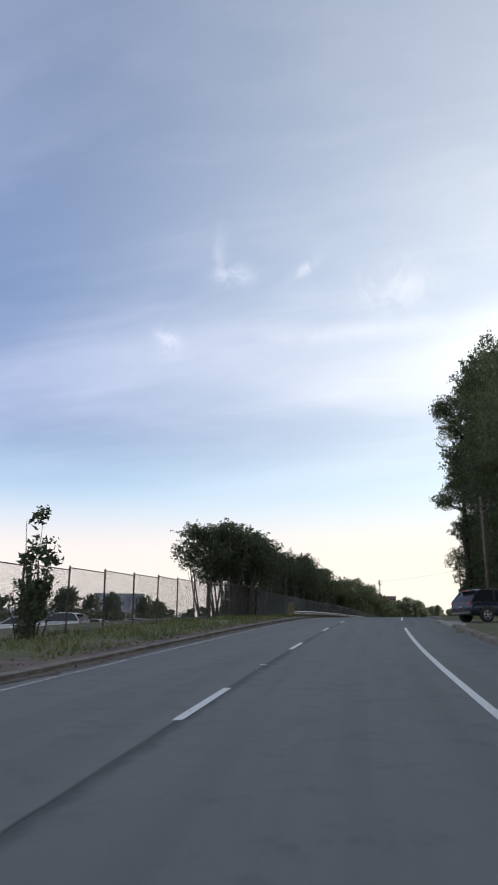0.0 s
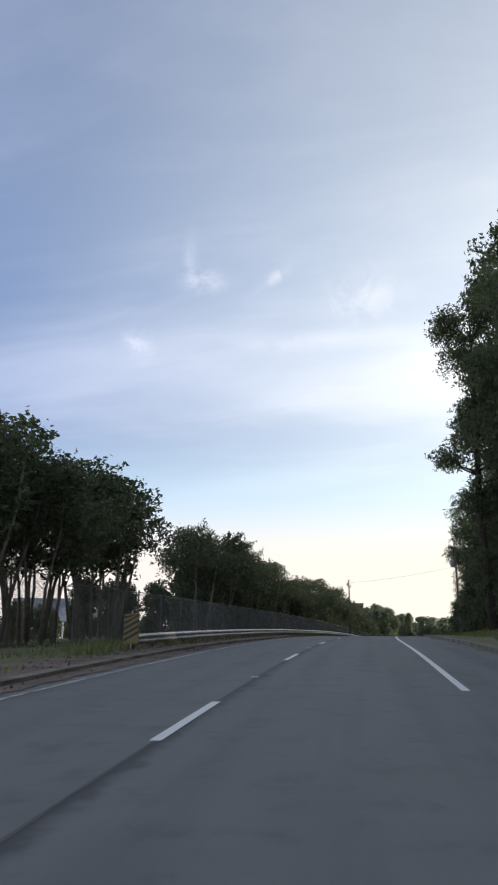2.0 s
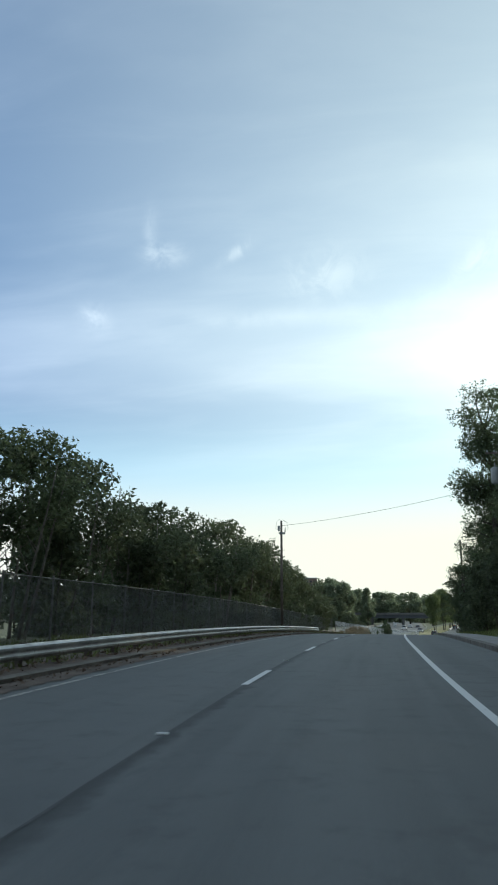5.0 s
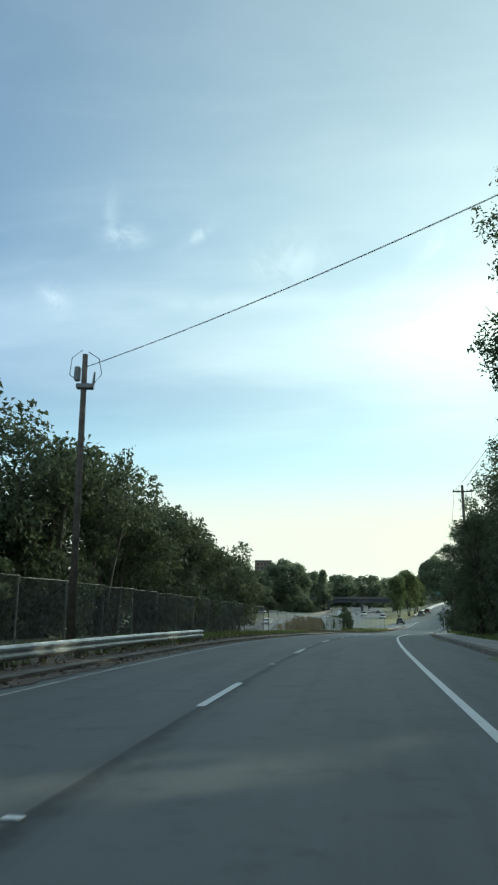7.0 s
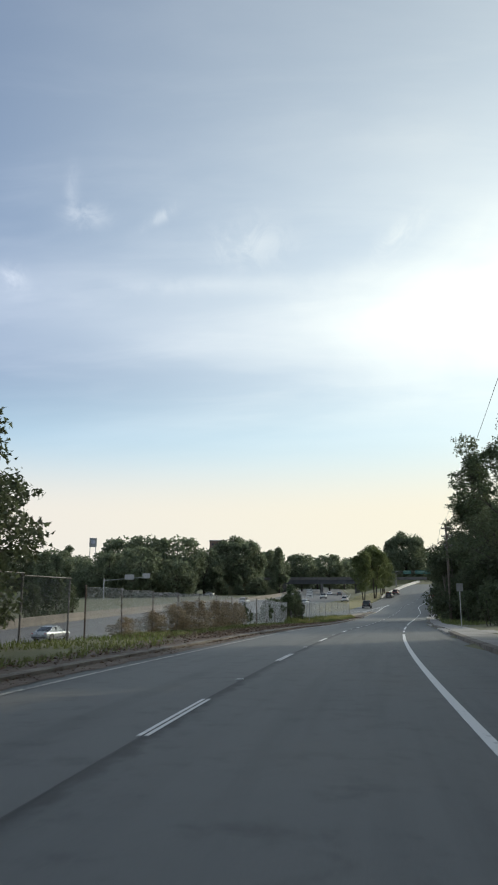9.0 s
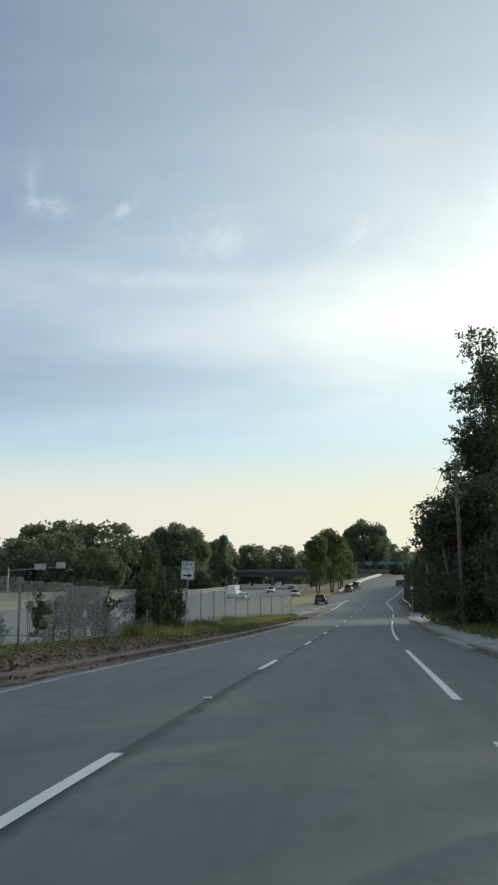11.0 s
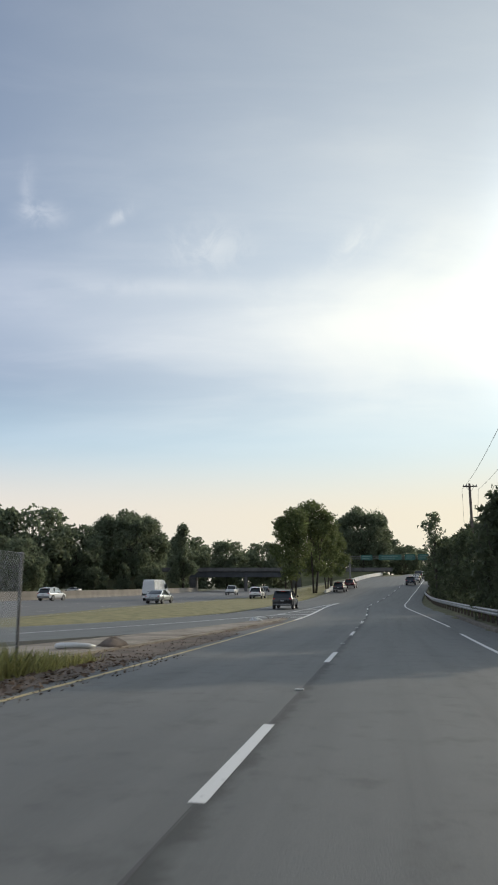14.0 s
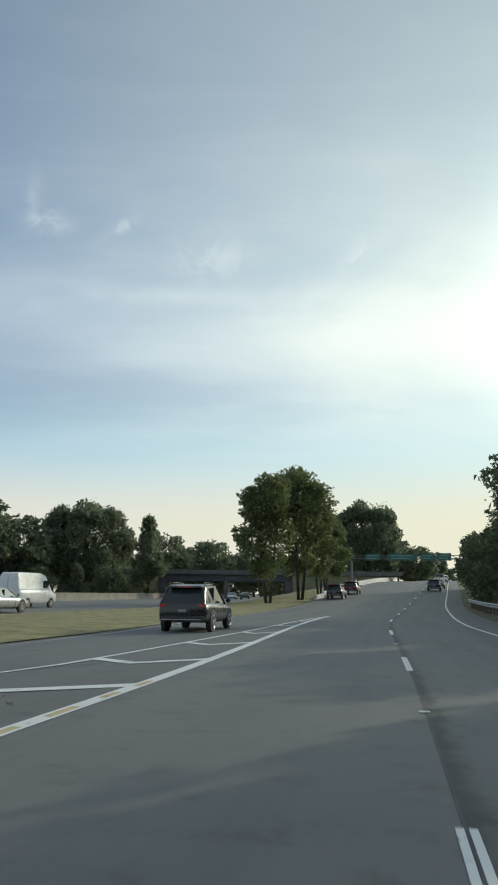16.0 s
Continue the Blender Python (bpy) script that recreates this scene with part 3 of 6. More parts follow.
ys = np.arange(120, 900, 10.0)
fv, fu, ff = [], [], []
for y in ys:
    for c in range(7):
        x = freeway_x(y) - 5.2 * c
        fv.append((x, y, max(FREEWAY_Z, ground_at(x, y) + 0.06) - (0.16 if c in (0, 6) else 0.0)))
        fu.append((x, y))
for r in range(len(ys) - 1):
    ff += [(r * 7 + c, (r + 1) * 7 + c, (r + 1) * 7 + c + 1, r * 7 + c + 1) for c in range(6)]
freeway = tagged(part("road", mesh_of("road", fv, [f[::-1] for f in ff], FREEWAY, fu)), "pale worn freeway carriageway", "road", kind="structure")
for off in (0.8, 4.6, 8.3, 12.0, 26.5):
    fv, ff = [], []
    dashed = off not in (0.8, 26.5)
    y = 130.0
    while y < 620:
        e = y + (3.0 if dashed else 12.0)
        n = len(fv)
        for yy in (y, e):
            for w in (-0.08, 0.08):
                x = freeway_x(yy) - off + w
                fv.append((x, yy, max(FREEWAY_Z, ground_at(x, yy) + 0.06) + 0.02))
        ff.append((n, n + 1, n + 3, n + 2))
        y += 12.0
    part("lane_marking", mesh_of("lane_marking", fv, ff, PAINT_OLD), freeway, "white freeway marking")


# ---- trees ----
def leaf_cloud(rng, lobes, count, size, full=0.4):
    """Single leaves and small sprays gathered in clumps about the twigs of each lobe (centre, radii); a share of them fills the lobes."""
    twigs = []
    for c, r in lobes:
        r = np.array(r, float)
        for _ in range(13):
            d = rng.normal(size=3)
            d /= np.linalg.norm(d)
            twigs.append((np.array(c, float) + d * r * rng.uniform(0.45, 1.0), r * rng.uniform(0.26, 0.48)))
    weight = np.array([np.prod(r) ** (2 / 3) for _, r in twigs])
    pick = rng.choice(len(twigs), count, p=weight / weight.sum())
    d = rng.normal(size=(count, 3))
    d /= np.linalg.norm(d, axis=1)[:, None]
    rad = rng.uniform(0.1, 1.0, count) ** 0.5
    centre = np.array([twigs[k][0] for k in pick]) + d * rad[:, None] * np.array([twigs[k][1] for k in pick])
    mass = np.array([np.prod(r) ** (2 / 3) for _, r in lobes])
    k = rng.choice(len(lobes), count, p=mass / mass.sum())
    whole = np.array([lobes[j][0] for j in k]) + d * rng.uniform(0.55, 1.0, count)[:, None] * np.array([lobes[j][1] for j in k])
    centre = np.where((rng.random(count) < full)[:, None], whole, centre)
    # shoots that break the outline
    n_shoot = 5 * len(lobes)
    j = rng.choice(len(lobes), n_shoot)
    out = rng.normal(size=(n_shoot, 3)) + np.array([0, 0, 0.35])
    out /= np.linalg.norm(out, axis=1)[:, None]
    r0 = np.array([lobes[k_][1] for k_ in j], float)
    foot, reach = np.array([lobes[k_][0] for k_ in j]) + out * r0 * 0.85, np.minimum(r0, 1.4) * rng.uniform(0.25, 0.62, n_shoot)[:, None]
    own = rng.integers(n_shoot, size=count)
    on_shoot = foot[own] + out[own] * reach[own] * rng.uniform(0, 1, count)[:, None] + rng.normal(0, 0.09, (count, 3)) * np.minimum(r0[own], 1.4)
    centre = np.where((rng.random(count) < (0.15 if size < 0.45 else 0.0))[:, None], on_shoot, centre)
    a = rng.normal(size=(count, 3)) + np.c_[d[:, :2] * 0.3, np.zeros(count)]
    a /= np.linalg.norm(a, axis=1)[:, None]
    b = np.cross(a, rng.normal(size=(count, 3)))
    b /= np.linalg.norm(b, axis=1)[:, None]
    n = np.cross(a, b)
    w = size * rng.uniform(0.55, 1.3, count)[:, None]
    verts = np.stack([centre - a * w * 0.6 - b * w * 0.36, centre - a * w * 0.45 + b * w * 0.38 + n * w * 0.1, centre + a * w * 0.72], 1).reshape(-1, 3)
    faces = np.arange(count * 3).reshape(-1, 3)
    return verts, faces


def make_tree(name, label, category, height, spread, trunk, stems, lobes, count, size, leaf, bark, seed, full=0.4, level=False):
    """A tapered trunk (or several stems) with limbs reaching into the lobes of a leafy crown."""
    rng = np.random.default_rng(seed)
    root = tagged(new(name), label, category)
    wood = Shape()
    starts = []
    for k in range(stems):
        a = 2 * math.pi * (k + rng.uniform(0, 0.6)) / max(stems, 1)
        lean = 0.0 if stems == 1 else spread * rng.uniform(0.25, 0.5)
        base = Vector((0.12 * stems * math.cos(a) * (stems > 1), 0.12 * stems * math.sin(a) * (stems > 1), -0.3))
        pts = [base]
        for t in (0.3, 0.6, 0.85):
            pts.append(Vector((base.x + lean * t * math.cos(a) + rng.uniform(-0.02, 0.02) * height, base.y + lean * t * math.sin(a) + rng.uniform(-0.02, 0.02) * height, height * t)))
        r = trunk / math.sqrt(stems)
        wood.tube(pts, [r * 1.25, r * 0.85, r * 0.55, r * 0.2], 7 if height > 7 else 4)
        starts.append(pts)
    for c, rr in lobes[::1 if height > 6 else 2]:
        pts = starts[rng.integers(len(starts))]
        j = rng.uniform(0.0, 0.9)
        p0 = pts[1].lerp(pts[2], j)
        p2 = Vector(c)
        if p2.z < p0.z:
            p0 = pts[0].lerp(pts[1], 0.8)
        if level:
            high = min(max(p2.z - 0.5 * math.hypot(p2.x, p2.y), 1.0), height * 0.84)
            k = max(i for i in range(3) if pts[i].z <= high)
            p0 = pts[k].lerp(pts[k + 1], (high - pts[k].z) / (pts[k + 1].z - pts[k].z))
        mid = (p0 + p2) / 2 + Vector((0, 0, -0.06 * (p2 - p0).length))
        r = trunk * 0.32 / math.sqrt(stems)
        wood.tube([p0, mid, p2], [r, r * 0.6, r * 0.18], 5 if height > 7 else 3)
        for _ in range(2 if height > 7 else 0):
            tip = p2 + Vector(rng.normal(size=3)) * rr[0] * 0.55
            wood.tube([mid.lerp(p2, 0.5), tip], [r * 0.35, r * 0.08], 3)
    part("trunk", wood.mesh("trunk", bark, True), root)
    v, f = leaf_cloud(rng, lobes, count, size, full)
    me = bpy.data.meshes.new("crown")
    me.from_pydata(v.tolist(), [], f.tolist())
    me.materials.append(leaf)
    part("crown", me, root)
    return root


def crown(seed, height, spread, low, n=14, top_heavy=0.5, flat=0.8):
    """Lobes of an uneven crown between low and height."""
    rng = np.random.default_rng(seed)
    out = [((0, 0, low + (height - low) * 0.5), (spread * 0.5, spread * 0.5, (height - low) * 0.38))]
    for k in range(n):
        t = rng.uniform(0.05, 0.97)
        wide = spread * math.sin(math.pi * min(1, max(0.12, t ** (0.6 + top_heavy)))) ** 0.6
        a = rng.uniform(0, 2 * math.pi)
        d = wide * rng.uniform(0.35, 0.78)
        r = spread * rng.uniform(0.24, 0.42)
        out.append(((d * math.cos(a), d * math.sin(a), min(low + (height - low) * t, height - r * 0.5)), (r, r, r * flat)))
    return out


def dome(seed, height, spread, low, n):
    """One broad rounded crown, its outline broken by many small lobes."""
    rng = np.random.default_rng(seed)
    mid, half = (low + height) / 2, (height - low) / 2
    out = [((0, 0, mid), (spread * 0.9, spread * 0.9, half * 0.9))]
    for k in range(n):
        u = rng.uniform(-0.85, 0.98)
        a = 2 * math.pi * (k * 0.382 + rng.uniform(-0.1, 0.1))
        r = spread * rng.uniform(0.15, 0.26)
        w = math.sqrt(1 - u * u)
        out.append(((w * math.cos(a) * (spread - r), w * math.sin(a) * (spread - r), mid + u * (half - r * 0.8)), (r, r, r * 0.8)))
    return out


STORE = Vector((0, -900, -60))
MODELS = {}


def model(key, *args, **kw):
    MODELS[key] = make_tree(*args, **kw)
    MODELS[key].location = STORE
    return MODELS[key]


USED = set()
GROUPS = {"oak_a": "tall trees on the bank", "oak_b": "tall trees on the bank", "oak_c": "tall trees on the bank", "oak_f": "tall trees on the bank", "column": "tall trees on the bank", "stem_a": "trees along the fence", "stem_b": "trees along the fence", "hedge": "trees along the fence",
          "bush": "roadside shrubs", "scrub": "roadside shrubs", "wood_a": "trees beyond the freeway", "wood_b": "trees beyond the freeway",
          "wood_c": "trees beyond the freeway", "wood_d": "trees beyond the freeway", "wood_e": "trees beyond the freeway", "tower": "tall trees on the bank", "lobed": "tall trees on the bank", "sumac": "weedy saplings by the sign", "maple_a": "young trees by the slip road"}


def plant(key, x, y, scale=1.0, turn=0.0, tall=1.0, sink=0.05, group=""):
    """Stands one tree of a kind on the ground there."""
    z = ground_at(x, y) - sink
    m = pose(x, y, z, 0, 0, turn) @ Matrix.Diagonal((scale, scale, scale * tall, 1))
    if key not in USED:
        USED.add(key)
        ob = MODELS[key]
        ob.matrix_basis = m
    else:
        ob = copy_thing(MODELS[key], Matrix.Identity(4))
        ob.matrix_basis = m
    return tagged(ob, group=group or GROUPS.get(key, ""))


def plant_beside(key, s, q, *args, **kw):
    p = on_road(s, q)
    if in_clearing(p.x, p.y) and q > 0 and s < 330:
        return None
    return plant(key, p.x, p.y, *args, **kw)


model("oak_a", "tree", "tall broadleaf tree with dense dark crown above the bank", "tree", 21, 6.5, 0.38, 1, crown(1, 21, 6.5, 2.0, 34), 25000, 0.215, LEAF, BARK, 1, 0.45)
model("oak_b", "tree", "tall broadleaf tree with layered ragged crown on the bank", "tree", 23, 5.8, 0.36, 1, crown(2, 23, 5.8, 3.0, 34, 0.3, 0.6), 25000, 0.215, LEAF_DARK, BARK, 2, 0.45)
model("oak_f", "tree", "tall broadleaf tree reaching out over the bank in ragged masses", "tree", 22, 6.2, 0.38, 1, crown(21, 22, 6.2, 2.5, 26, 0.2, 0.7), 27000, 0.2, LEAF_DARK, BARK, 21, 0.3)
model("column", "tree", "tall narrow tree standing over the shrubs", "tree", 22.5, 3.6, 0.3, 1, crown(22, 22.5, 3.6, 5.0, 34, 0.1, 0.9), 19000, 0.225, LEAF_DARK, BARK, 22, 0.65)
def tiers(seed, bands):
    """Lobes of a crown in separate masses: bands of (low, high, reach, lobes, lobe size)."""
    rng = np.random.default_rng(seed)
    out = []
    for low, high, reach, n, r in bands:
        mid, half = (low + high) / 2, (high - low) / 2
        for k in range(n):
            z = mid + half * rng.uniform(-0.8, 0.8)
            wide = reach * math.sqrt(1 - ((z - mid) / half) ** 2 * 0.85)
            a = 2 * math.pi * (k * 0.382 + rng.uniform(-0.08, 0.08))
            d = max(0.0, wide - r) * rng.uniform(0.7, 1.0)
            size = r * rng.uniform(0.8, 1.15)
            out.append(((d * math.cos(a), d * math.sin(a), z), (size, size, size * 0.8)))
    return out


model("tower", "tree", "very tall forest tree with crown in separate rounded masses", "tree", 33, 4.6, 0.42, 1,
      tiers(31, ((23.5, 33.4, 4.9, 22, 1.7), (19.5, 24.5, 2.7, 8, 1.5), (12.5, 20.5, 5.1, 17, 1.6), (8.5, 13.5, 2.6, 8, 1.5), (3.0, 9.5, 4.0, 9, 1.5))), 40000, 0.20, LEAF_DARK, BARK, 31, 0.35, True)
model("lobed", "tree", "tall dense tree with crown in heavy rounded masses over the bank", "tree", 26, 4.8, 0.42, 1,
      tiers(61, ((18.5, 26.8, 4.1, 16, 1.55), (12.6, 20.5, 4.9, 18, 1.55), (14.4, 18.0, 4.5, 9, 1.4), (8.0, 16.8, 3.7, 14, 1.5), (3.0, 9.5, 3.6, 9, 1.5))), 30000, 0.20, LEAF_DARK, BARK, 61, 0.5, True)
model("oak_c", "tree", "tall broadleaf tree further up the wooded bank", "tree", 21, 6.5, 0.38, 1, crown(13, 21, 6.5, 2.0, 24), 3000, 0.74, LEAF, BARK, 13)
model("stem_a", "tree", "many-stemmed roadside tree with pale trunks and dark crown", "tree", 7.5, 3.2, 0.17, 7, crown(3, 7.6, 3.2, 3.5, 24, 0.5), 8400, 0.165, LEAF_DARK, BARK_PALE, 3, 0.12)
model("stem_b", "tree", "spreading many-stemmed tree with dark leaves by the fence", "tree", 8.2, 3.6, 0.18, 6, crown(4, 8.2, 3.6, 3.3, 26, 0.4), 9200, 0.17, LEAF, BARK_PALE, 4, 0.12)
model("hedge", "tree", "low dense tree with leaves down to the ground by the fence", "tree", 8.0, 3.4, 0.24, 4, crown(14, 8.0, 3.4, 0.5, 24, 0.25), 13500, 0.18, LEAF, BARK_PALE, 14, 0.55)
model("bush", "bush", "dense dark shrub at the roadside", "bush", 3.0, 1.9, 0.08, 5, crown(5, 3.2, 1.9, 0.2, 12, 0.1, 0.9), 2980, 0.167, LEAF_DARK, BARK, 5, 0.5)
model("scrub", "bush", "tall tangled roadside shrub in full leaf", "bush", 5.5, 2.6, 0.1, 5, crown(6, 5.8, 2.6, 0.3, 16, 0.1, 0.9), 3000, 0.275, LEAF, BARK, 6, 0.5)
model("wood_a", "tree", "round-crowned broadleaf tree beyond the freeway", "tree", 20, 10.0, 0.4, 1, dome(7, 22, 10.0, 0.5, 46), 7000, 0.9, LEAF_HAZED, BARK, 7, 0.85)
model("wood_e", "tree", "broad domed broadleaf tree at the edge of the wood", "tree", 24, 13.0, 0.5, 1, dome(41, 25, 13.0, 1.0, 70), 26000, 0.70, LEAF_HAZED, BARK, 41, 0.8)
model("wood_b", "tree", "upright pointed tree beyond the freeway", "tree", 17, 4.6, 0.3, 1, crown(8, 17, 4.6, 1.5, 24, -0.1), 8050, 0.471, LEAF_HAZED, BARK, 8, 0.65)
model("wood_c", "tree", "distant broadleaf tree in the wood behind the freeway", "tree", 20, 10.0, 0.4, 1, crown(17, 20, 10.0, 0.5, 28, 0.0), 2600, 1.12, LEAF_HAZED, BARK, 17, 0.7)
model("wood_d", "tree", "distant pointed tree in the wood behind the freeway", "tree", 20, 5.6, 0.4, 1, crown(18, 20, 5.6, 1.0, 22, -0.1), 2000, 1.05, LEAF_HAZED, BARK, 18, 0.7)
model("maple_a", "tree", "young street tree with open light green crown", "tree", 13, 3.6, 0.2, 2, crown(9, 13.5, 4.2, 3.0, 24, 0.2), 13120, 0.274, LEAF_BRIGHT, BARK, 9, 0.5)
model("sapling", "tree", "thin weedy sapling with few leaves at the kerb", "tree", 5.0, 1.2, 0.05, 2, crown(10, 5.0, 1.05, 1.0, 12, -0.3), 520, 0.2, LEAF_DARK, BARK, 10, 0.1)
model("plume", "tree", "slim feathery tree standing over the shrubs", "tree", 7.5, 1.5, 0.09, 1, crown(11, 7.6, 1.6, 4.4, 12, 0.3), 800, 0.24, LEAF_HAZED, BARK, 11, 0.1)

model("sumac", "tree", "weedy many-stemmed sapling with drooping leaves by the sign", "tree", 3.6, 1.1, 0.06, 4, crown(12, 3.7, 1.0, 1.7, 9, 0.5), 1140, 0.152, LEAF_DARK, BARK, 12, 0.2)

def in_clearing(x, y):
    """Whether a place lies in one of the clearings behind the driveways, which let the low sun reach the road."""
    for cx, cy, low, high in ((8.0, 270.0, -7.6, -0.8), (-5.8, 204.0, -6.2, 7.4)):
        ax, ay = x - cx, y - cy
        if ax * 0.731 + ay * 0.682 > 8 and low < ax * 0.682 - ay * 0.731 < high:
            return True
    return False


LEAF_DRY = foliage("dry brown leaves", (0.30, 0.235, 0.15), (0.39, 0.32, 0.21), 0.3)
model("vine", "vine", "dry brown vine hung over the chain-link fence", "vine", 1.9, 1.3, 0.02, 4, crown(51, 1.75, 1.2, 0.1, 14, 0.0, 0.8), 4200, 0.075, LEAF_DRY, BARK_PALE, 51, 0.3)
model("creeper", "vine", "dark creeper climbing a fence post", "vine", 2.0, 0.5, 0.02, 3, crown(52, 1.9, 0.42, 0.1, 9, 0.0, 0.9), 700, 0.11, LEAF_DARK, BARK, 52, 0.3)
R = random.Random(5)
# the bank on the sun's side: tall trees, lower ones before them, shrubs along the foot
for s, q, key, sc, tall in ((60, 17.5, "oak_a", 1.0, 0.95), (70, 16.5, "oak_b", 1.05, 1.0), (80, 16.2, "oak_f", 1.08, 1.08), (88, 15.6, "oak_b", 1.1, 1.1), (95, 16.9, "oak_f", 1.05, 1.22), (103, 18.2, "oak_f", 1.1, 1.1),
                            (111, 17.2, "oak_a", 1.0, 1.1), (119, 17.2, "oak_b", 1.12, 1.0), (128, 17.2, "oak_a", 0.95, 1.0), (137, 17.7, "oak_b", 0.95, 0.95), (146, 17.7, "oak_a", 0.9, 0.98), (156, 16.5, "oak_b", 1.0, 0.95),
                            (162, 17.0, "oak_a", 0.8, 0.9), (175, 15.6, "oak_b", 0.8, 0.95), (181, 13.6, "oak_a", 0.66, 0.95), (187.5, 10.0, "oak_b", 0.5, 0.74), (203, 9.9, "oak_f", 0.62, 0.7), (196, 16.5, "oak_a", 0.8, 0.95), (205.5, 12.4, "oak_a", 0.6, 0.84), (208, 16.5, "oak_b", 0.85, 0.9),
                            # the tree at s = 243 is added to keep the sun off the road
                            (214, 18.0, "oak_a", 0.8, 0.9), (226, 17.5, "oak_b", 0.95, 0.9), (236, 18.5, "oak_a", 0.95, 0.9), (248, 18.0, "oak_b", 0.9, 0.85), (262, 17.5, "oak_a", 0.85, 0.8), (271.5, 13.4, "column", 1.1, 0.97), (277, 14.6, "oak_f", 0.7, 1.1), (243, 21.5, "oak_a", 0.9, 1.0), (267.5, 11.0, "stem_b", 1.2, 1.05), (271, 10.6, "stem_b", 1.25, 1.0), (275, 11.4, "hedge", 1.25, 1.05), 
                            (293, 12.6, "oak_a", 0.54, 0.85), (301, 12.4, "oak_b", 0.5, 0.88), (309, 13.4, "oak_a", 0.5, 0.85)):
    plant_beside(key, s, q - 0.8, sc, R.uniform(0, 360), tall * (1.1 if 75 < s < 125 else 1.02))
for s in list(range(12, 84, 11)) + list(range(6, 290, 11)):
    plant_beside("oak_c", s + R.uniform(-3, 3), (22 if s < 70 else 25) + R.uniform(-1, 3), R.uniform(0.85, 1.0) * (1.0 if s < 60 else 0.8), R.uniform(0, 360))
for s in range(54, 318, 4):
    if abs(s - 216) > 7 and abs(s - 240) > 6 and abs(s - 282) > 5:
        q = np.interp(s, [54, 104, 116, 150, 160, 180, 200, 230, 250, 300, 318], [15.5, 14.2, 12.9, 12.4, 10.9, 10.4, 10.2, 10.6, 10.2, 9.0, 9.0])
        q += 1.8 if 262 < s < 288 else 1.3 if s < 298 and s >= 288 else 0.0
        big = 1.0 if s < 286 else 1.35
        plant_beside(R.choice(("bush", "scrub", "scrub")) if s < 286 else "scrub", s + R.uniform(-1, 1), q + R.uniform(-0.7, 0.7), big * R.uniform(0.8, 1.15), R.uniform(0, 360))
        if s > 104 and s % 8 < 4:
            plant_beside("scrub", s + R.uniform(-1, 1), q + 3.0 + R.uniform(-0.7, 0.7), R.uniform(1.2, 1.6), R.uniform(0, 360))
for s in range(-6, 44, 7):
    plant_beside("oak_c", s, 18.5 + R.uniform(-0.5, 1.5), R.uniform(0.75, 0.85), R.uniform(0, 360))
plant_beside("tower", 107, 12.0, 1.0, 40, 1.0)
plant_beside("column", 108, 15.4, 1.3, 200, 1.4)
plant_beside("lobed", 168.4, 12.3, 1.04, 75, 0.88)
plant_beside("hedge", 267.0, 9.6, 1.4, 130, 0.93)
for s, q, sc in ((272.0, 9.0, 1.0), (274.6, 9.8, 1.15), (270.0, 8.6, 0.8)):
    plant_beside("bush", s, q, sc, 47 * s)
# unseen tree, added to block sun stripes on the road
plant_beside("oak_a", 251.0, 13.0, 0.66, 20, 0.85)
# the row along the fence on the other side
for s, q, key, sc in ((57.5, -11.6, "stem_b", 0.95), (58.5, -10.4, "stem_a", 1.1), (61, -9.4, "stem_b", 0.86), (64, -11.2, "stem_b", 0.98), (67.5, -9.8, "stem_a", 1.14), (70.5, -10.9, "stem_b", 1.04), (88, -10.6, "stem_b", 0.95), (92, -11.8, "stem_a", 1.05),
                      (96, -11.0, "stem_b", 0.98), (104, -11.6, "stem_a", 1.02), (111, -12.0, "stem_b", 0.96), (119, -11.8, "stem_a", 1.02), (127, -12.4, "stem_b", 1.05), (132, -11.2, "stem_b", 0.94),
                      (143, -12.4, "hedge", 1.1), (151, -11.6, "stem_b", 1.05), (160, -12.0, "hedge", 1.1), (165, -11.4, "stem_b", 1.0), (169, -12.0, "hedge", 1.06), (174, -11.6, "hedge", 1.1), (179, -11.2, "hedge", 1.0), (184, -11.4, "hedge", 1.02)):
    plant_beside(key, s, q, sc, R.uniform(0, 360), np.interp(s, [74, 84, 94, 104, 112, 122, 135, 150, 165], [0.9, 0.92, 0.96, 1.06, 1.06, 0.97, 0.94, 1.0, 1.06]) + 0.05 * R.uniform(-1, 1))
for s in range(104, 192, 8):
    plant_beside("scrub", s + R.uniform(-2, 2), -17.0 + R.uniform(-2, 2), R.uniform(1.1, 1.3), R.uniform(0, 360))
for s in range(90, 194, 3):
    plant_beside(R.choice(("bush", "scrub")), s + R.uniform(-1, 1), -12.6 + R.uniform(-1.8, 2.2), R.uniform(0.75, 1.15), R.uniform(0, 360))
for s, q, key, sc in ((241.2, -7.2, "sumac", 1.0), (243.0, -7.0, "sumac", 0.85), (239.8, -6.9, "sumac", 0.7), (241.6, -7.6, "bush", 0.82), (244, -7.7, "bush", 0.88), (246.5, -7.8, "bush", 0.74), (236, -8.2, "bush", 0.72), (234, -8.4, "bush", 0.5), (238, -8.5, "bush", 0.45), (229, -8.3, "bush", 0.3)):
    plant_beside(key, s, q, sc, R.uniform(0, 360))
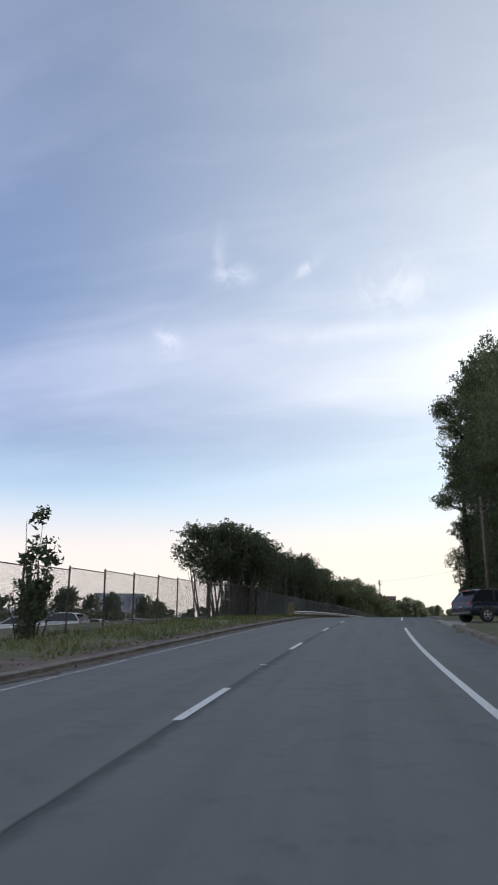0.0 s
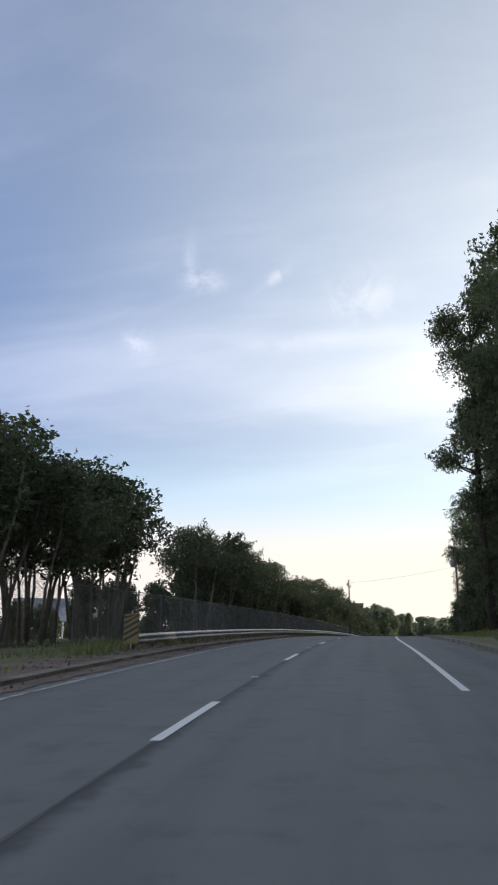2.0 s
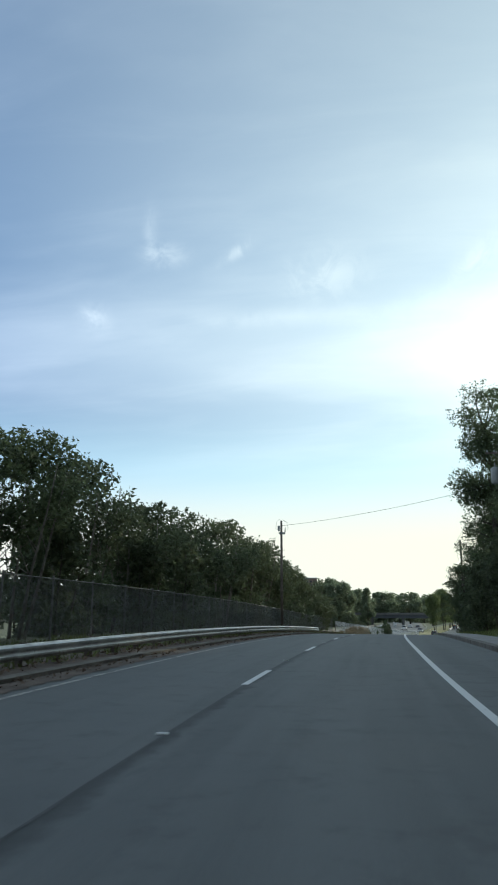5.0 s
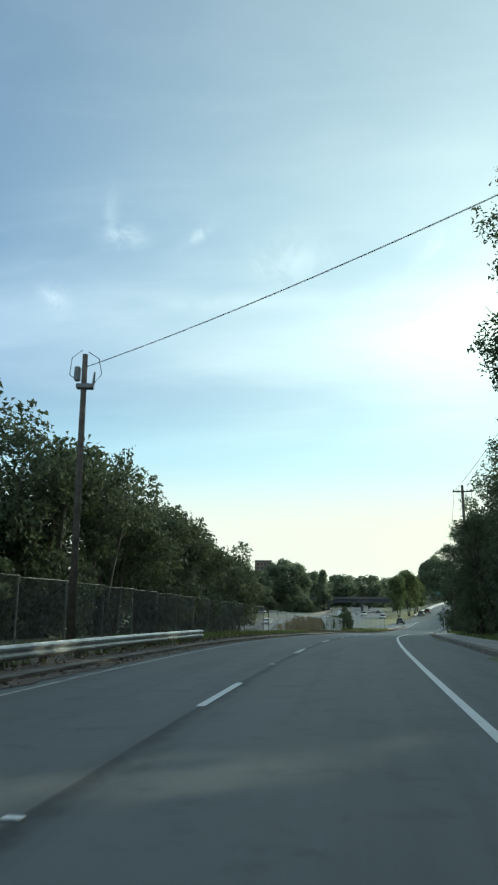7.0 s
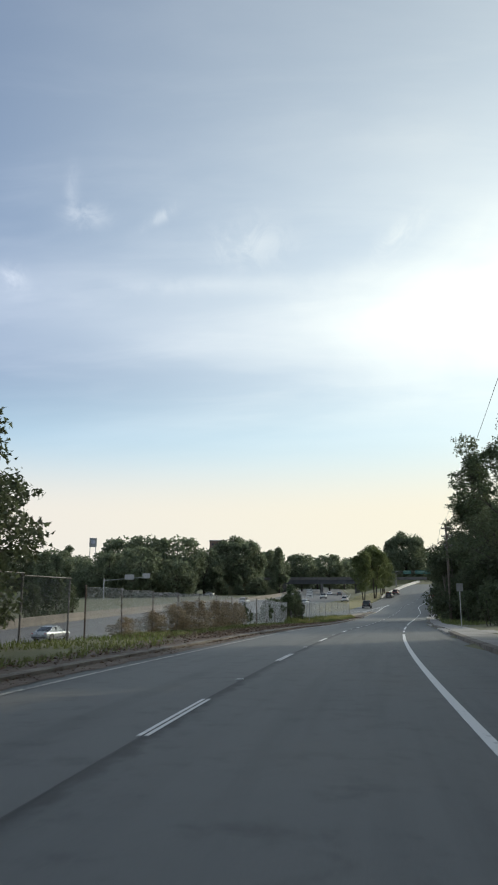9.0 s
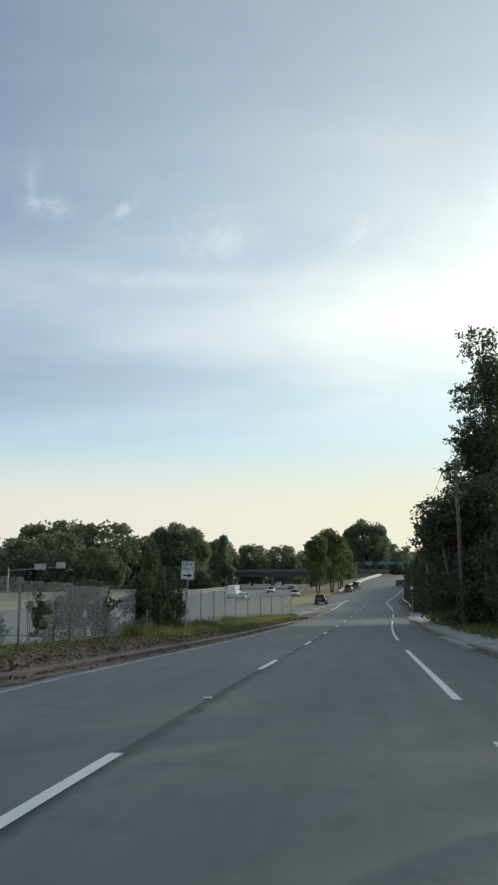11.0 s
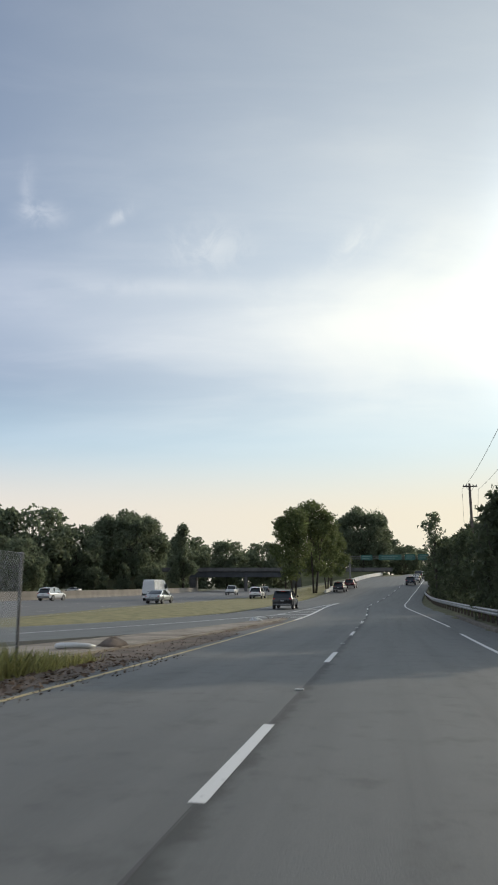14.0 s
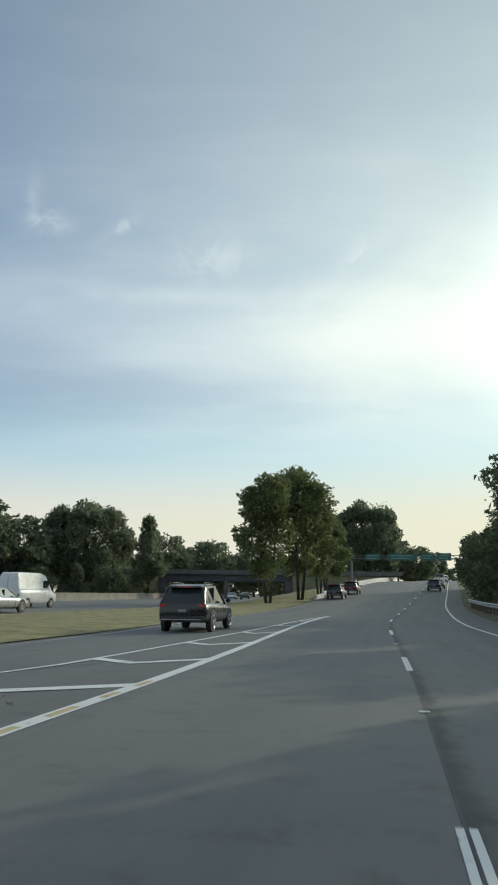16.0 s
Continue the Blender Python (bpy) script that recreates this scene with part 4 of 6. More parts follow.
for s, sc, tall in ((200.5, 0.75, 0.6), (203.2, 0.9, 0.62), (206, 1.1, 0.66), (208.6, 1.2, 0.72), (211.2, 1.15, 0.78), (213.6, 1.1, 0.82), (216, 1.1, 0.8), (218.4, 1.0, 0.85)):
    plant_beside("vine", s, np.interp(s, [196, 230], [-8.3, -7.4]) + 0.05, sc, R.uniform(0, 360), tall, group="vines on the fence")
for s, sc in ((221.3, 1.0), (223.2, 0.7), (230.0, 1.05)):
    plant_beside("creeper", s, np.interp(s, [196, 230], [-8.3, -7.4]) + 0.05, sc, R.uniform(0, 360), group="vines on the fence")
plant_beside("hedge", 190.4, -10.0, 0.94, 77, 0.95)
for s, q, sc in ((73, -12.5, 0.5), (76, -11.5, 0.45), (79, -12.8, 0.55), (82, -11.4, 0.5), (84.5, -12.6, 0.6), (86.5, -11.2, 0.5), (78, -15, 0.6), (84, -15.5, 0.65)):
    plant_beside("scrub", s, q, sc, R.uniform(0, 360))
plant_beside("sapling", 22.3, -8.4, 0.9, 20)
plant_beside("bush", 22.6, -8.7, 0.62, 140)
for x, y, key, sc, tall in ((-14, 482, "wood_b", 1.1, 1.1),):
    plant(key, x, y, sc, R.uniform(0, 360), tall, 1.0)
# low growth along the back of the car park
for s in range(48, 128, 6):
    plant_beside("scrub", s + R.uniform(-2, 2), -43 + R.uniform(-3, 3), R.uniform(0.75, 1.1), R.uniform(0, 360))
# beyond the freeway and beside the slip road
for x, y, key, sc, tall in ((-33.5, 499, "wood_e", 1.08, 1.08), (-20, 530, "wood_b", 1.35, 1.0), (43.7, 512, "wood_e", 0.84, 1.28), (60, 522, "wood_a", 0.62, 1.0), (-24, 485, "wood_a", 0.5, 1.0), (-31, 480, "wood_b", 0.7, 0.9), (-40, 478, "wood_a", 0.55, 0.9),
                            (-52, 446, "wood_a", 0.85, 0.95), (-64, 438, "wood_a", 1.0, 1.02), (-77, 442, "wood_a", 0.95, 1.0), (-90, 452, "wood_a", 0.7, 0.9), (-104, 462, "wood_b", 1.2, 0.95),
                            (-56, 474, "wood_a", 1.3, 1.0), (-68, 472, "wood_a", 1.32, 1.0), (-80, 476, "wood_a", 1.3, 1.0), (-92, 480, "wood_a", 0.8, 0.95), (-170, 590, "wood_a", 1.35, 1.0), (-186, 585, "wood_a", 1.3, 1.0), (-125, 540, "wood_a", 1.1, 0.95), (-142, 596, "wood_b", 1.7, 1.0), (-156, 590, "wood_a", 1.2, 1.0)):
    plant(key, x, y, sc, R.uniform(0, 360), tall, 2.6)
for x in range(-120, -22, 12):
    plant("scrub", x + R.uniform(-2, 2), np.interp(x, [-120, -70, -22], [470, 428, 488]) + R.uniform(-3, 3), R.uniform(0.8, 1.2), R.uniform(0, 360))
for y in range(205, 300, 8):
    plant("scrub", freeway_x(y) - 34 + R.uniform(-2, 2), y + R.uniform(-2, 2), R.uniform(0.8, 1.35), R.uniform(0, 360))
for x, y, sc in ((12.8, 384, 1.04), (16.6, 391, 1.16), (20.2, 404, 0.9), (22.0, 412, 0.85)):
    plant("maple_a", x, y, sc, R.uniform(0, 360))
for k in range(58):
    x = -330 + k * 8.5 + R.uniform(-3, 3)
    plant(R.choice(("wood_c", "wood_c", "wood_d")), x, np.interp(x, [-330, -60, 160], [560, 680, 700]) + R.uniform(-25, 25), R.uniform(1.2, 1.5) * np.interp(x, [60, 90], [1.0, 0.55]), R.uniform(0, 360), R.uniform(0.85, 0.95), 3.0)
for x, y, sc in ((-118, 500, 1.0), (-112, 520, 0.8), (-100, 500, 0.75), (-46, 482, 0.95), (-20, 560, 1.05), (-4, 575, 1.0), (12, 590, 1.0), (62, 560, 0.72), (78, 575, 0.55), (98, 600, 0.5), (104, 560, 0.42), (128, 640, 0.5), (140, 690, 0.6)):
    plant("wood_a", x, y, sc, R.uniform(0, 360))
for s, q, key, sc in ((297.4, 8.0, "bush", 0.85), (298.6, 9.8, "bush", 1.05), (301.0, 7.4, "bush", 0.72), (300.2, 8.7, "scrub", 0.75), (297.0, 11.6, "bush", 1.1), (295.6, 13.4, "scrub", 0.8)):
    plant_beside(key, s, q, sc, R.uniform(0, 360))
plant_beside("plume", 354, 7.0, 1.32, 30)
for s in range(306, 426, 6):
    q = np.interp(s, [306, 330, 355, 400, 424], [9.3, 9.2, 8.7, 7.9, 7.4])
    plant_beside("scrub", s, q + R.uniform(-0.3, 0.3), np.interp(s, [306, 330, 356, 424], [1.15, 1.0, 1.2, 1.25]) * R.uniform(0.92, 1.08), R.uniform(0, 360))
for s, q, sc in ((322, 12.6, 1.3), (338, 12.4, 1.35), (350, 12, 1.45), (364, 11.8, 1.6), (380, 12.2, 1.5), (398, 12, 1.5)):
    plant_beside("scrub", s, q, sc, R.uniform(0, 360))


# ---- fence, guard rails and poles ----
PANEL = 3.6


def chain_panel(length, height, mat, pitch=0.075, thick=0.0017):
    """Woven diagonal wires of one fence bay, with a knuckled top wire."""
    verts, faces = [], []

    def wire(a, b):
        n = len(verts)
        for p in (a, b):
            verts.extend([(p[0], -thick, p[1]), (p[0], thick, p[1] + thick), (p[0], thick, p[1] - thick)])
        faces.extend([(n, n + 1, n + 4, n + 3), (n + 1, n + 2, n + 5, n + 4), (n + 2, n, n + 3, n + 5)])

    k = -height
    while k < length:
        for sign in (1, -1):
            x0, x1 = k, k + height
            lo, hi = max(x0, 0), min(x1, length)
            if hi - lo > 0.02:
                z = [(lo - x0), (hi - x0)] if sign > 0 else [height - (lo - x0), height - (hi - x0)]
                wire((lo, 0.06 + z[0]), (hi, 0.06 + z[1]))
        k += pitch
    wire((0, height + 0.06), (length, height + 0.06))
    wire((0, 0.06), (length, 0.06))
    return mesh_of("mesh_panel", verts, faces, mat)


def chain_fence(s0, s1, q, height, label, post=0.04, steel=None, wire_mat=LINK, wire=0.0017, rail=False):
    fence = tagged(new("fence"), label, "fence")
    post_mesh = Shape().tube([(0, 0, -0.4), (0, 0, height + 0.1)], post, 8).put([(-0.05, -0.05, height + 0.1), (0.05, -0.05, height + 0.1), (0.05, 0.05, height + 0.1), (-0.05, 0.05, height + 0.1), (0, 0, height + 0.16)],
                                                                            [(0, 1, 4), (1, 2, 4), (2, 3, 4), (3, 0, 4), (3, 2, 1, 0)]).mesh("post", steel or RUSTED)
    panel = chain_panel(PANEL, height, wire_mat, thick=wire)
    pipe = Shape().tube([(0, 0, height + 0.06), (PANEL, 0, height + 0.06)], 0.021, 6).mesh("top_rail", steel or RUSTED) if rail else None
    rng = random.Random(3)
    n = int((s1 - s0) / PANEL)
    spots = []
    for i in range(n + 1):
        s = s0 + i * PANEL
        p = on_road(s, q(s) if callable(q) else q)
        p.z = ground_at(p.x, p.y)
        spots.append(p)
        lean = 4.0 if rng.random() < 0.08 else 1.0
        part("post", post_mesh, fence, "", pose(*p, rng.uniform(-lean, lean), rng.uniform(-lean, lean), rng.uniform(0, 90)))
    for a, b in zip(spots, spots[1:]):
        d = b - a
        flat = math.hypot(d.x, d.y)
        m = Matrix(((d.x / PANEL, -d.y / flat, 0, a.x), (d.y / PANEL, d.x / flat, 0, a.y), (d.z / PANEL, 0, 1, a.z), (0, 0, 0, 1)))
        part("mesh_panel", panel, fence, "", m)
        if rail:
            part("top_rail", pipe, fence, "", m)
    return fence


GREY_STEEL = material("dull grey post steel", (0.17, 0.165, 0.16), 0.7, (0.10, 0.09, 0.08), 4.0, 40.0, 0.7, 0.1)
chain_fence(-28, 62, -9.0, 2.35, "tall chain-link fence on brown steel posts behind the verge", wire_mat=LINK_DARK, wire=0.0027, rail=True)
chain_fence(62.5, 196, -8.6, 2.05, "grey chain-link fence with top rail in front of the trees", 0.034, GREY_STEEL, LINK, 0.0019, True)
# these two fences take the wire colour lightened for the sun on them
chain_fence(196.5, 240.5, lambda s: np.interp(s, [196, 230, 291], [-8.3, -7.4, -8.2]), 1.8, "sagging chain-link fence on dark posts above the freeway", 0.032, None, LINK_SUNLIT, 0.0021)
chain_fence(240.8, 280.9, lambda s: np.interp(s, [230, 264, 281], [-7.4, -7.2, -5.4]), 2.05, "chain-link fence ending above the freeway in tall weeds", 0.032, GREY_STEEL, LINK_SUNLIT, 0.0024)


def guard_rail(s0, s1, q, face, label, top=0.74):
    """A W-beam on posts with blocks; face: +1 where its front is turned to the right."""
    rail = tagged(new("guard_rail"), label, "guard rail")
    depth = [(0.00, 0.0), (0.02, 0.03), (0.065, 0.06), (0.065, 0.10), (0.015, 0.145), (0.015, 0.165), (0.065, 0.21), (0.065, 0.25), (0.02, 0.28), (0.0, 0.31)]
    ring = [(face * d, h) for d, h in depth] + [(face * (d - 0.006), h) for d, h in reversed(depth)]
    s = s0
    while s < s1 - 0.5:
        e = min(s + 3.81, s1)
        rings = []
        for t in np.linspace(s - 0.08, e + 0.08, 4):
            qq = q(t) if callable(q) else q
            base = on_road(t, qq, 0.1)
            rings.append([on_road(t, qq + d + 0.004 * (int(s) % 2), 0.1 + top - 0.31 + h) for d, h in ring])
        part("beam", Shape().loft(rings).mesh("beam", GALVANISED), rail)
        for t in (s, s + 1.905):
            if t < s1:
                qq = (q(t) if callable(q) else q) - face * 0.22
                p = on_road(t, qq)
                part("post", RAIL_POST, rail, "", pose(p.x, p.y, p.z + 0.06 + top - 1.2, 0, 0, road_turn(t)))
                part("block", RAIL_BLOCK, rail, "", pose(*on_road(t, qq + face * 0.12, 0.1 + top - 0.16), 0, 0, road_turn(t)))
        s = e
    return rail


RAIL_POST = Shape().box((-0.07, -0.08, 0), (0.07, 0.08, 1.2), 0.012).mesh("post", WOOD_POLE)
RAIL_BLOCK = Shape().box((-0.09, -0.075, -0.17), (0.09, 0.075, 0.17), 0.012).mesh("block", WOOD_POLE)
guard_rail(59, 160.5, lambda s: np.interp(s, [59, 75, 160.5], [-4.95, -4.65, -4.6]), 1, "long steel W-beam guard rail on wooden posts along the kerb", 0.45)
guard_rail(303, 376, lambda s: np.interp(s, [303, 330, 355, 376], [6.45, 6.45, 6.15, 5.5]), -1, "short steel guard rail before the dark shrubs")

# striped marker where the rail begins
YELLOW = material("sign yellow", (0.20, 0.15, 0.045), 0.6, (0.13, 0.10, 0.035), 3.0, 40.0, 0.3, 0.0)
BLACK = material("sign black", (0.02, 0.02, 0.021), 0.5, (0.03, 0.03, 0.03), 3.0, 40.0, 0.3, 0.0)
WHITE_SIGN = material("sign white", (0.62, 0.62, 0.60), 0.45, (0.45, 0.45, 0.43), 2.5, 40.0, 0.4, 0.0)
RED_SIGN = material("sign red", (0.17, 0.03, 0.028), 0.5, (0.22, 0.03, 0.03), 2.5, 40.0, 0.4, 0.0)
GREEN_SIGN = material("sign green", (0.02, 0.10, 0.075), 0.5, (0.03, 0.085, 0.07), 1.5, 30.0, 0.4, 0.0)
SIGN_BACK = material("bare aluminium sign back", (0.33, 0.33, 0.33), 0.5, (0.22, 0.22, 0.22), 2.0, 40.0, 0.5, 0.0, metal=0.5)
GREY_PAINT = material("grey equipment paint", (0.26, 0.27, 0.27), 0.6, (0.15, 0.15, 0.15), 5.0, 40.0, 0.5, 0.05)

marker = tagged(new("hazard_marker"), "black and yellow striped marker panel on a post", "road sign")
p = on_road(58.6, -5.05)
marker.matrix_basis = pose(p.x, p.y, p.z + 0.1, 0, 0, road_turn(58.6))
part("post", Shape().tube([(0, 0.03, -0.4), (0, 0.03, 1.15)], 0.025, 6).mesh("post", GALVANISED), marker)
part("panel", Shape().box((-0.24, -0.012, 0.18), (0.24, 0.012, 1.05), 0.006).mesh("panel", YELLOW), marker)
for k in range(5):
    z = 0.22 + k * 0.17
    part("stripe", Shape().put([(-0.235, -0.016, z), (0.235, -0.016, z + 0.26 if z + 0.26 < 1.04 else 1.04), (0.235, -0.016, min(z + 0.34, 1.04)), (-0.235, -0.016, z + 0.08)], [(0, 1, 2, 3)]).mesh("stripe", BLACK), marker)


def utility_pole(x, y, height, turn, arms, label, lean=(0, 0), transformer=False, bottom=None, thick=1.0):
    pole = tagged(new("utility_pole"), label, "utility pole", "utility poles")
    z = ground_at(x, y) if bottom is None else bottom
    pole.matrix_basis = pose(x, y, z, lean[0], lean[1], turn)
    part("shaft", Shape().tube([(0, 0, -0.5), (0, 0, height * 0.5), (0, 0, height)], [0.17 * thick, 0.145 * thick, 0.115 * thick], 12).mesh("shaft", WOOD_POLE, True), pole)
    for h, half in arms:
        arm = part("crossarm", Shape().box((-half, -0.06, h - 0.06), (half, 0.04, h + 0.06), 0.012, pose(0, -0.13, 0)).mesh("crossarm", WOOD_POLE), pole)
        for k in (-0.9, -0.45, 0.45, 0.9):
            part("insulator", Shape().tube([(k * half, -0.14, h + 0.05), (k * half, -0.14, h + 0.12), (k * half, -0.14, h + 0.2)], [0.045, 0.055, 0.025], 8).mesh("insulator", GREY_PAINT), arm)
        for k in (-1, 1):
            part("brace", Shape().tube([(k * half * 0.55, -0.15, h - 0.05), (0, -0.15, h - 0.55)], 0.018, 5).mesh("brace", GALVANISED), arm)
    if transformer:
        can = part("transformer", Shape().tube([(-0.45, 0, height - 2.6), (-0.45, 0, height - 2.5), (-0.45, 0, height - 1.6), (-0.45, 0, height - 1.5)], [0.2, 0.28, 0.28, 0.16], 14).mesh("transformer", GREY_PAINT, True), pole, "grey transformer can")
        part("bushing", Shape().tube([(-0.45, 0, height - 1.5), (-0.45, 0, height - 1.2)], [0.05, 0.03], 6).mesh("bushing", GREY_PAINT), can)
    return pole


def cable(a, b, sag, label, radius=0.018, n=18):
    a, b = Vector(a), Vector(b)
    pts = [a.lerp(b, i / n) - Vector((0, 0, sag * 4 * (i / n) * (1 - i / n))) for i in range(n + 1)]
    return tagged(part("cable", Shape().tube(pts, radius, 5).mesh("cable", WIRE)), label, "cable")


left_pole = utility_pole(-15.65, 151.57, 11.42 - ground_at(-15.65, 151.57), 10, (), "weathered wooden utility pole behind the fence", (0.0, 0.0), thick=0.72)
part("bracket", Shape().box((-0.22, -0.14, 7.75), (0.3, 0.12, 7.9), 0.02).tube([(0.28, 0, 7.85), (0.32, 0, 8.3)], [0.05, 0.03], 6).mesh("bracket", GREY_PAINT), left_pole, "grey bracket with insulator")
part("meter_box", Shape().box((-0.3, -0.12, 8.0), (-0.12, 0.1, 8.45), 0.03).mesh("meter_box", GREY_PAINT), left_pole, "small grey box")
part("drop_wire", Shape().tube([(0.1, 0, 8.95), (0.45, -0.1, 8.7), (0.55, -0.1, 8.2), (0.3, -0.05, 7.9)], 0.012, 5).tube([(-0.1, 0, 9.0), (-0.4, 0, 8.75), (-0.45, 0, 8.2), (-0.2, 0, 8.0)], 0.012, 5).mesh("drop_wire", WIRE), left_pole, "looped service wire")
poles = []
for s, q, top, arms, tr in ((62, 10.4, 12.0, ((11.2, 1.1),), False), (141, 10.05, 14.7, ((14.1, 1.0),), True), (200.0, 9.18, 14.1, ((13.5, 0.9),), False),
                            (260, 8.47, 9.5, ((9.1, 0.6), (8.2, 0.6), (7.1, 0.6)), False), (295, 8.0, 8.6, ((8.2, 0.75),), False), (341, 10.2, 9.0, ((8.7, 0.7),), False), (385, 12.5, 5.0, ((4.5, 1.1), (3.9, 1.1)), False)):
    p = on_road(s, q)
    z = ground_at(p.x, p.y)
    h = top - z
    pole = utility_pole(p.x, p.y, h, road_turn(s) + 8, [(a - z, half) for a, half in arms], "wooden utility pole with crossarm among roadside trees" if not tr else "wooden utility pole carrying a transformer", (0.6, 2.4 if s == 295 else -0.4), tr)
    poles.append((p.x, p.y, top))
    if s == 295:
        arm = part("lamp_arm", Shape().tube([(0.1, 0, h - 2.6), (0.5, 0, h - 2.15), (1.2, 0, h - 1.85), (2.3, 0, h - 1.75)], 0.03, 6).mesh("lamp_arm", GREY_PAINT, True), pole, "curved grey lamp arm")
        part("lamp_head", Shape().tube([(2.25, 0, h - 1.76), (2.4, 0, h - 1.75), (2.8, 0, h - 1.74), (2.95, 0, h - 1.75)], [0.05, 0.13, 0.12, 0.04], 8).mesh("lamp_head", GREY_PAINT, True), arm)
cable((-15.55, 151.5, 11.0), (poles[1][0], poles[1][1], 12.25), 0.3, "single black service wire across the road", 0.013)
for a, b in zip(poles, poles[1:]):
    for off, dz in ((-0.8, -0.35), (0.8, -0.35)):
        cable((a[0] + off, a[1], a[2] + dz - 0.2), (b[0] + off, b[1], b[2] + dz - 0.2), 0.6, "slack overhead wire beside the road", 0.014)


# ---- signs ----
def lettering(text, size, m, mat, parent):
    curve = bpy.data.curves.new("lettering", "FONT")
    curve.body, curve.size, curve.align_x, curve.align_y, curve.extrude = text, size, "CENTER", "CENTER", 0.002
    holder = bpy.data.objects.new("lettering", curve)
    me = bpy.data.meshes.new_from_object(holder)
    bpy.data.objects.remove(holder)
    me.materials.clear()
    me.materials.append(mat)
    return part("lettering", me, parent, "", m)


def post_sign(name, label, s, q, lift, turn, wide, tall, face, back=False, lean=0.0):
    sign = tagged(new(name), label, "road sign")
    p = on_road(s, q)
    z = ground_at(p.x, p.y)
    sign.matrix_basis = pose(p.x, p.y, z, 0, lean, road_turn(s) + turn)
    up_ = on_road(s).z + lift - z
    part("post", Shape().tube([(0, 0.04, -0.4), (0, 0.04, up_ + tall / 2)], 0.03, 6).mesh("post", GALVANISED), sign)
    panel = part("panel", Shape().box((-wide / 2, -0.006, up_ - tall / 2), (wide / 2, 0.006, up_ + tall / 2), 0.005).mesh("panel", face), sign)
    return sign, panel, up_


sign, panel, h = post_sign("one_way_sign", "white one way sign with black arrow on a post", 240.7, -5.55, 2.95, -4, 0.62, 0.80, WHITE_SIGN, lean=2.0)
stand = Matrix.Rotation(radians(90), 4, "X")
lettering("ONE", 0.235, Matrix.Translation((0, -0.01, h + 0.25)) @ stand, BLACK, panel)
lettering("WAY", 0.235, Matrix.Translation((0, -0.01, h + 0.04)) @ stand, BLACK, panel)
part("arrow", Shape().put([(-0.22, -0.01, h - 0.27), (0.05, -0.01, h - 0.27), (0.05, -0.01, h - 0.20), (-0.22, -0.01, h - 0.20)], [(0, 1, 2, 3)])
     .put([(0.04, -0.01, h - 0.34), (0.23, -0.01, h - 0.235), (0.04, -0.01, h - 0.13)], [(0, 1, 2)]).mesh("arrow", BLACK), panel, "black arrow")
part("border", Shape().put([(-0.29, -0.009, h - 0.38), (0.29, -0.009, h - 0.38), (0.29, -0.009, h + 0.38), (-0.29, -0.009, h + 0.38), (-0.275, -0.009, h - 0.365), (0.275, -0.009, h - 0.365), (0.275, -0.009, h + 0.365), (-0.275, -0.009, h + 0.365)],
                           [(0, 1, 5, 4), (1, 2, 6, 5), (2, 3, 7, 6), (3, 0, 4, 7)]).mesh("border", BLACK), panel)
post_sign("street_sign", "small pale sign on a thin post by the shrubs", 219, 7.0, 2.69, 10, 0.42, 0.5, SIGN_BACK)
sign, panel, h = post_sign("give_way_sign", "triangular white give way sign with red border on a post", 294, 6.35, 2.91, 8, 0.05, 0.05, SIGN_BACK)
part("triangle", Shape().put([(-0.45, -0.012, h + 0.36), (0.45, -0.012, h + 0.36), (0, -0.012, h - 0.42), (-0.45, 0.004, h + 0.36), (0.45, 0.004, h + 0.36), (0, 0.004, h - 0.42)],
                             [(2, 1, 0), (3, 4, 5), (0, 1, 4, 3), (1, 2, 5, 4), (2, 0, 3, 5)]).mesh("triangle", RED_SIGN), sign, "red border")
part("inner_triangle", Shape().put([(-0.24, -0.016, h + 0.25), (0.24, -0.016, h + 0.25), (0, -0.016, h - 0.17)], [(2, 1, 0)]).mesh("inner_triangle", WHITE_SIGN), sign, "white centre")
board = tagged(new("notice_board"), "low grey framed board on posts by the driveway", "sign board")
p = on_road(280.5, 9.6)
board.matrix_basis = pose(p.x, p.y, ground_at(p.x, p.y), 0, 0, road_turn(280) + 15)
for x in (-0.95, 0.95):
    part("post", Shape().box((x - 0.05, -0.05, -0.3), (x + 0.05, 0.05, 1.75 if x < 0 else 1.3), 0.01).mesh("post", GREY_PAINT), board)
for z in (0.75, 1.2):
    part("rail", Shape().box((-0.9, -0.03, z - 0.05), (0.9, 0.03, z + 0.05), 0.01).mesh("rail", GREY_PAINT), board)

# the sign bridge over the road ahead
SIGN_TEXT = material("dull sign lettering", (0.16, 0.24, 0.21), 0.6, (0.1, 0.17, 0.14), 3.0, 40.0, 0.5, 0.0)
gantry = tagged(new("sign_gantry"), "steel sign gantry with green panels over the road", "sign gantry")
g0, g1 = on_road(456, -15.5), on_road(456, 11.5)
gz, arm_z = on_road(456).z, on_road(456).z + 5.1
part("post", Shape().tube([(g0.x, g0.y, gz - 3), (g0.x, g0.y, arm_z + 0.4)], [0.28, 0.2], 10).mesh("post", GREY_STEEL), gantry)
part("post", Shape().tube([(g1.x, g1.y, gz - 1.5), (g1.x, g1.y, arm_z + 0.4)], [0.28, 0.2], 10).mesh("post", GREY_STEEL), gantry)
for dz in (0.0, 0.55):
    part("beam", Shape().tube([(g0.x, g0.y, arm_z + dz - 0.3), (g1.x, g1.y, arm_z + dz - 0.3)], 0.08, 8).mesh("beam", GREY_STEEL), gantry)
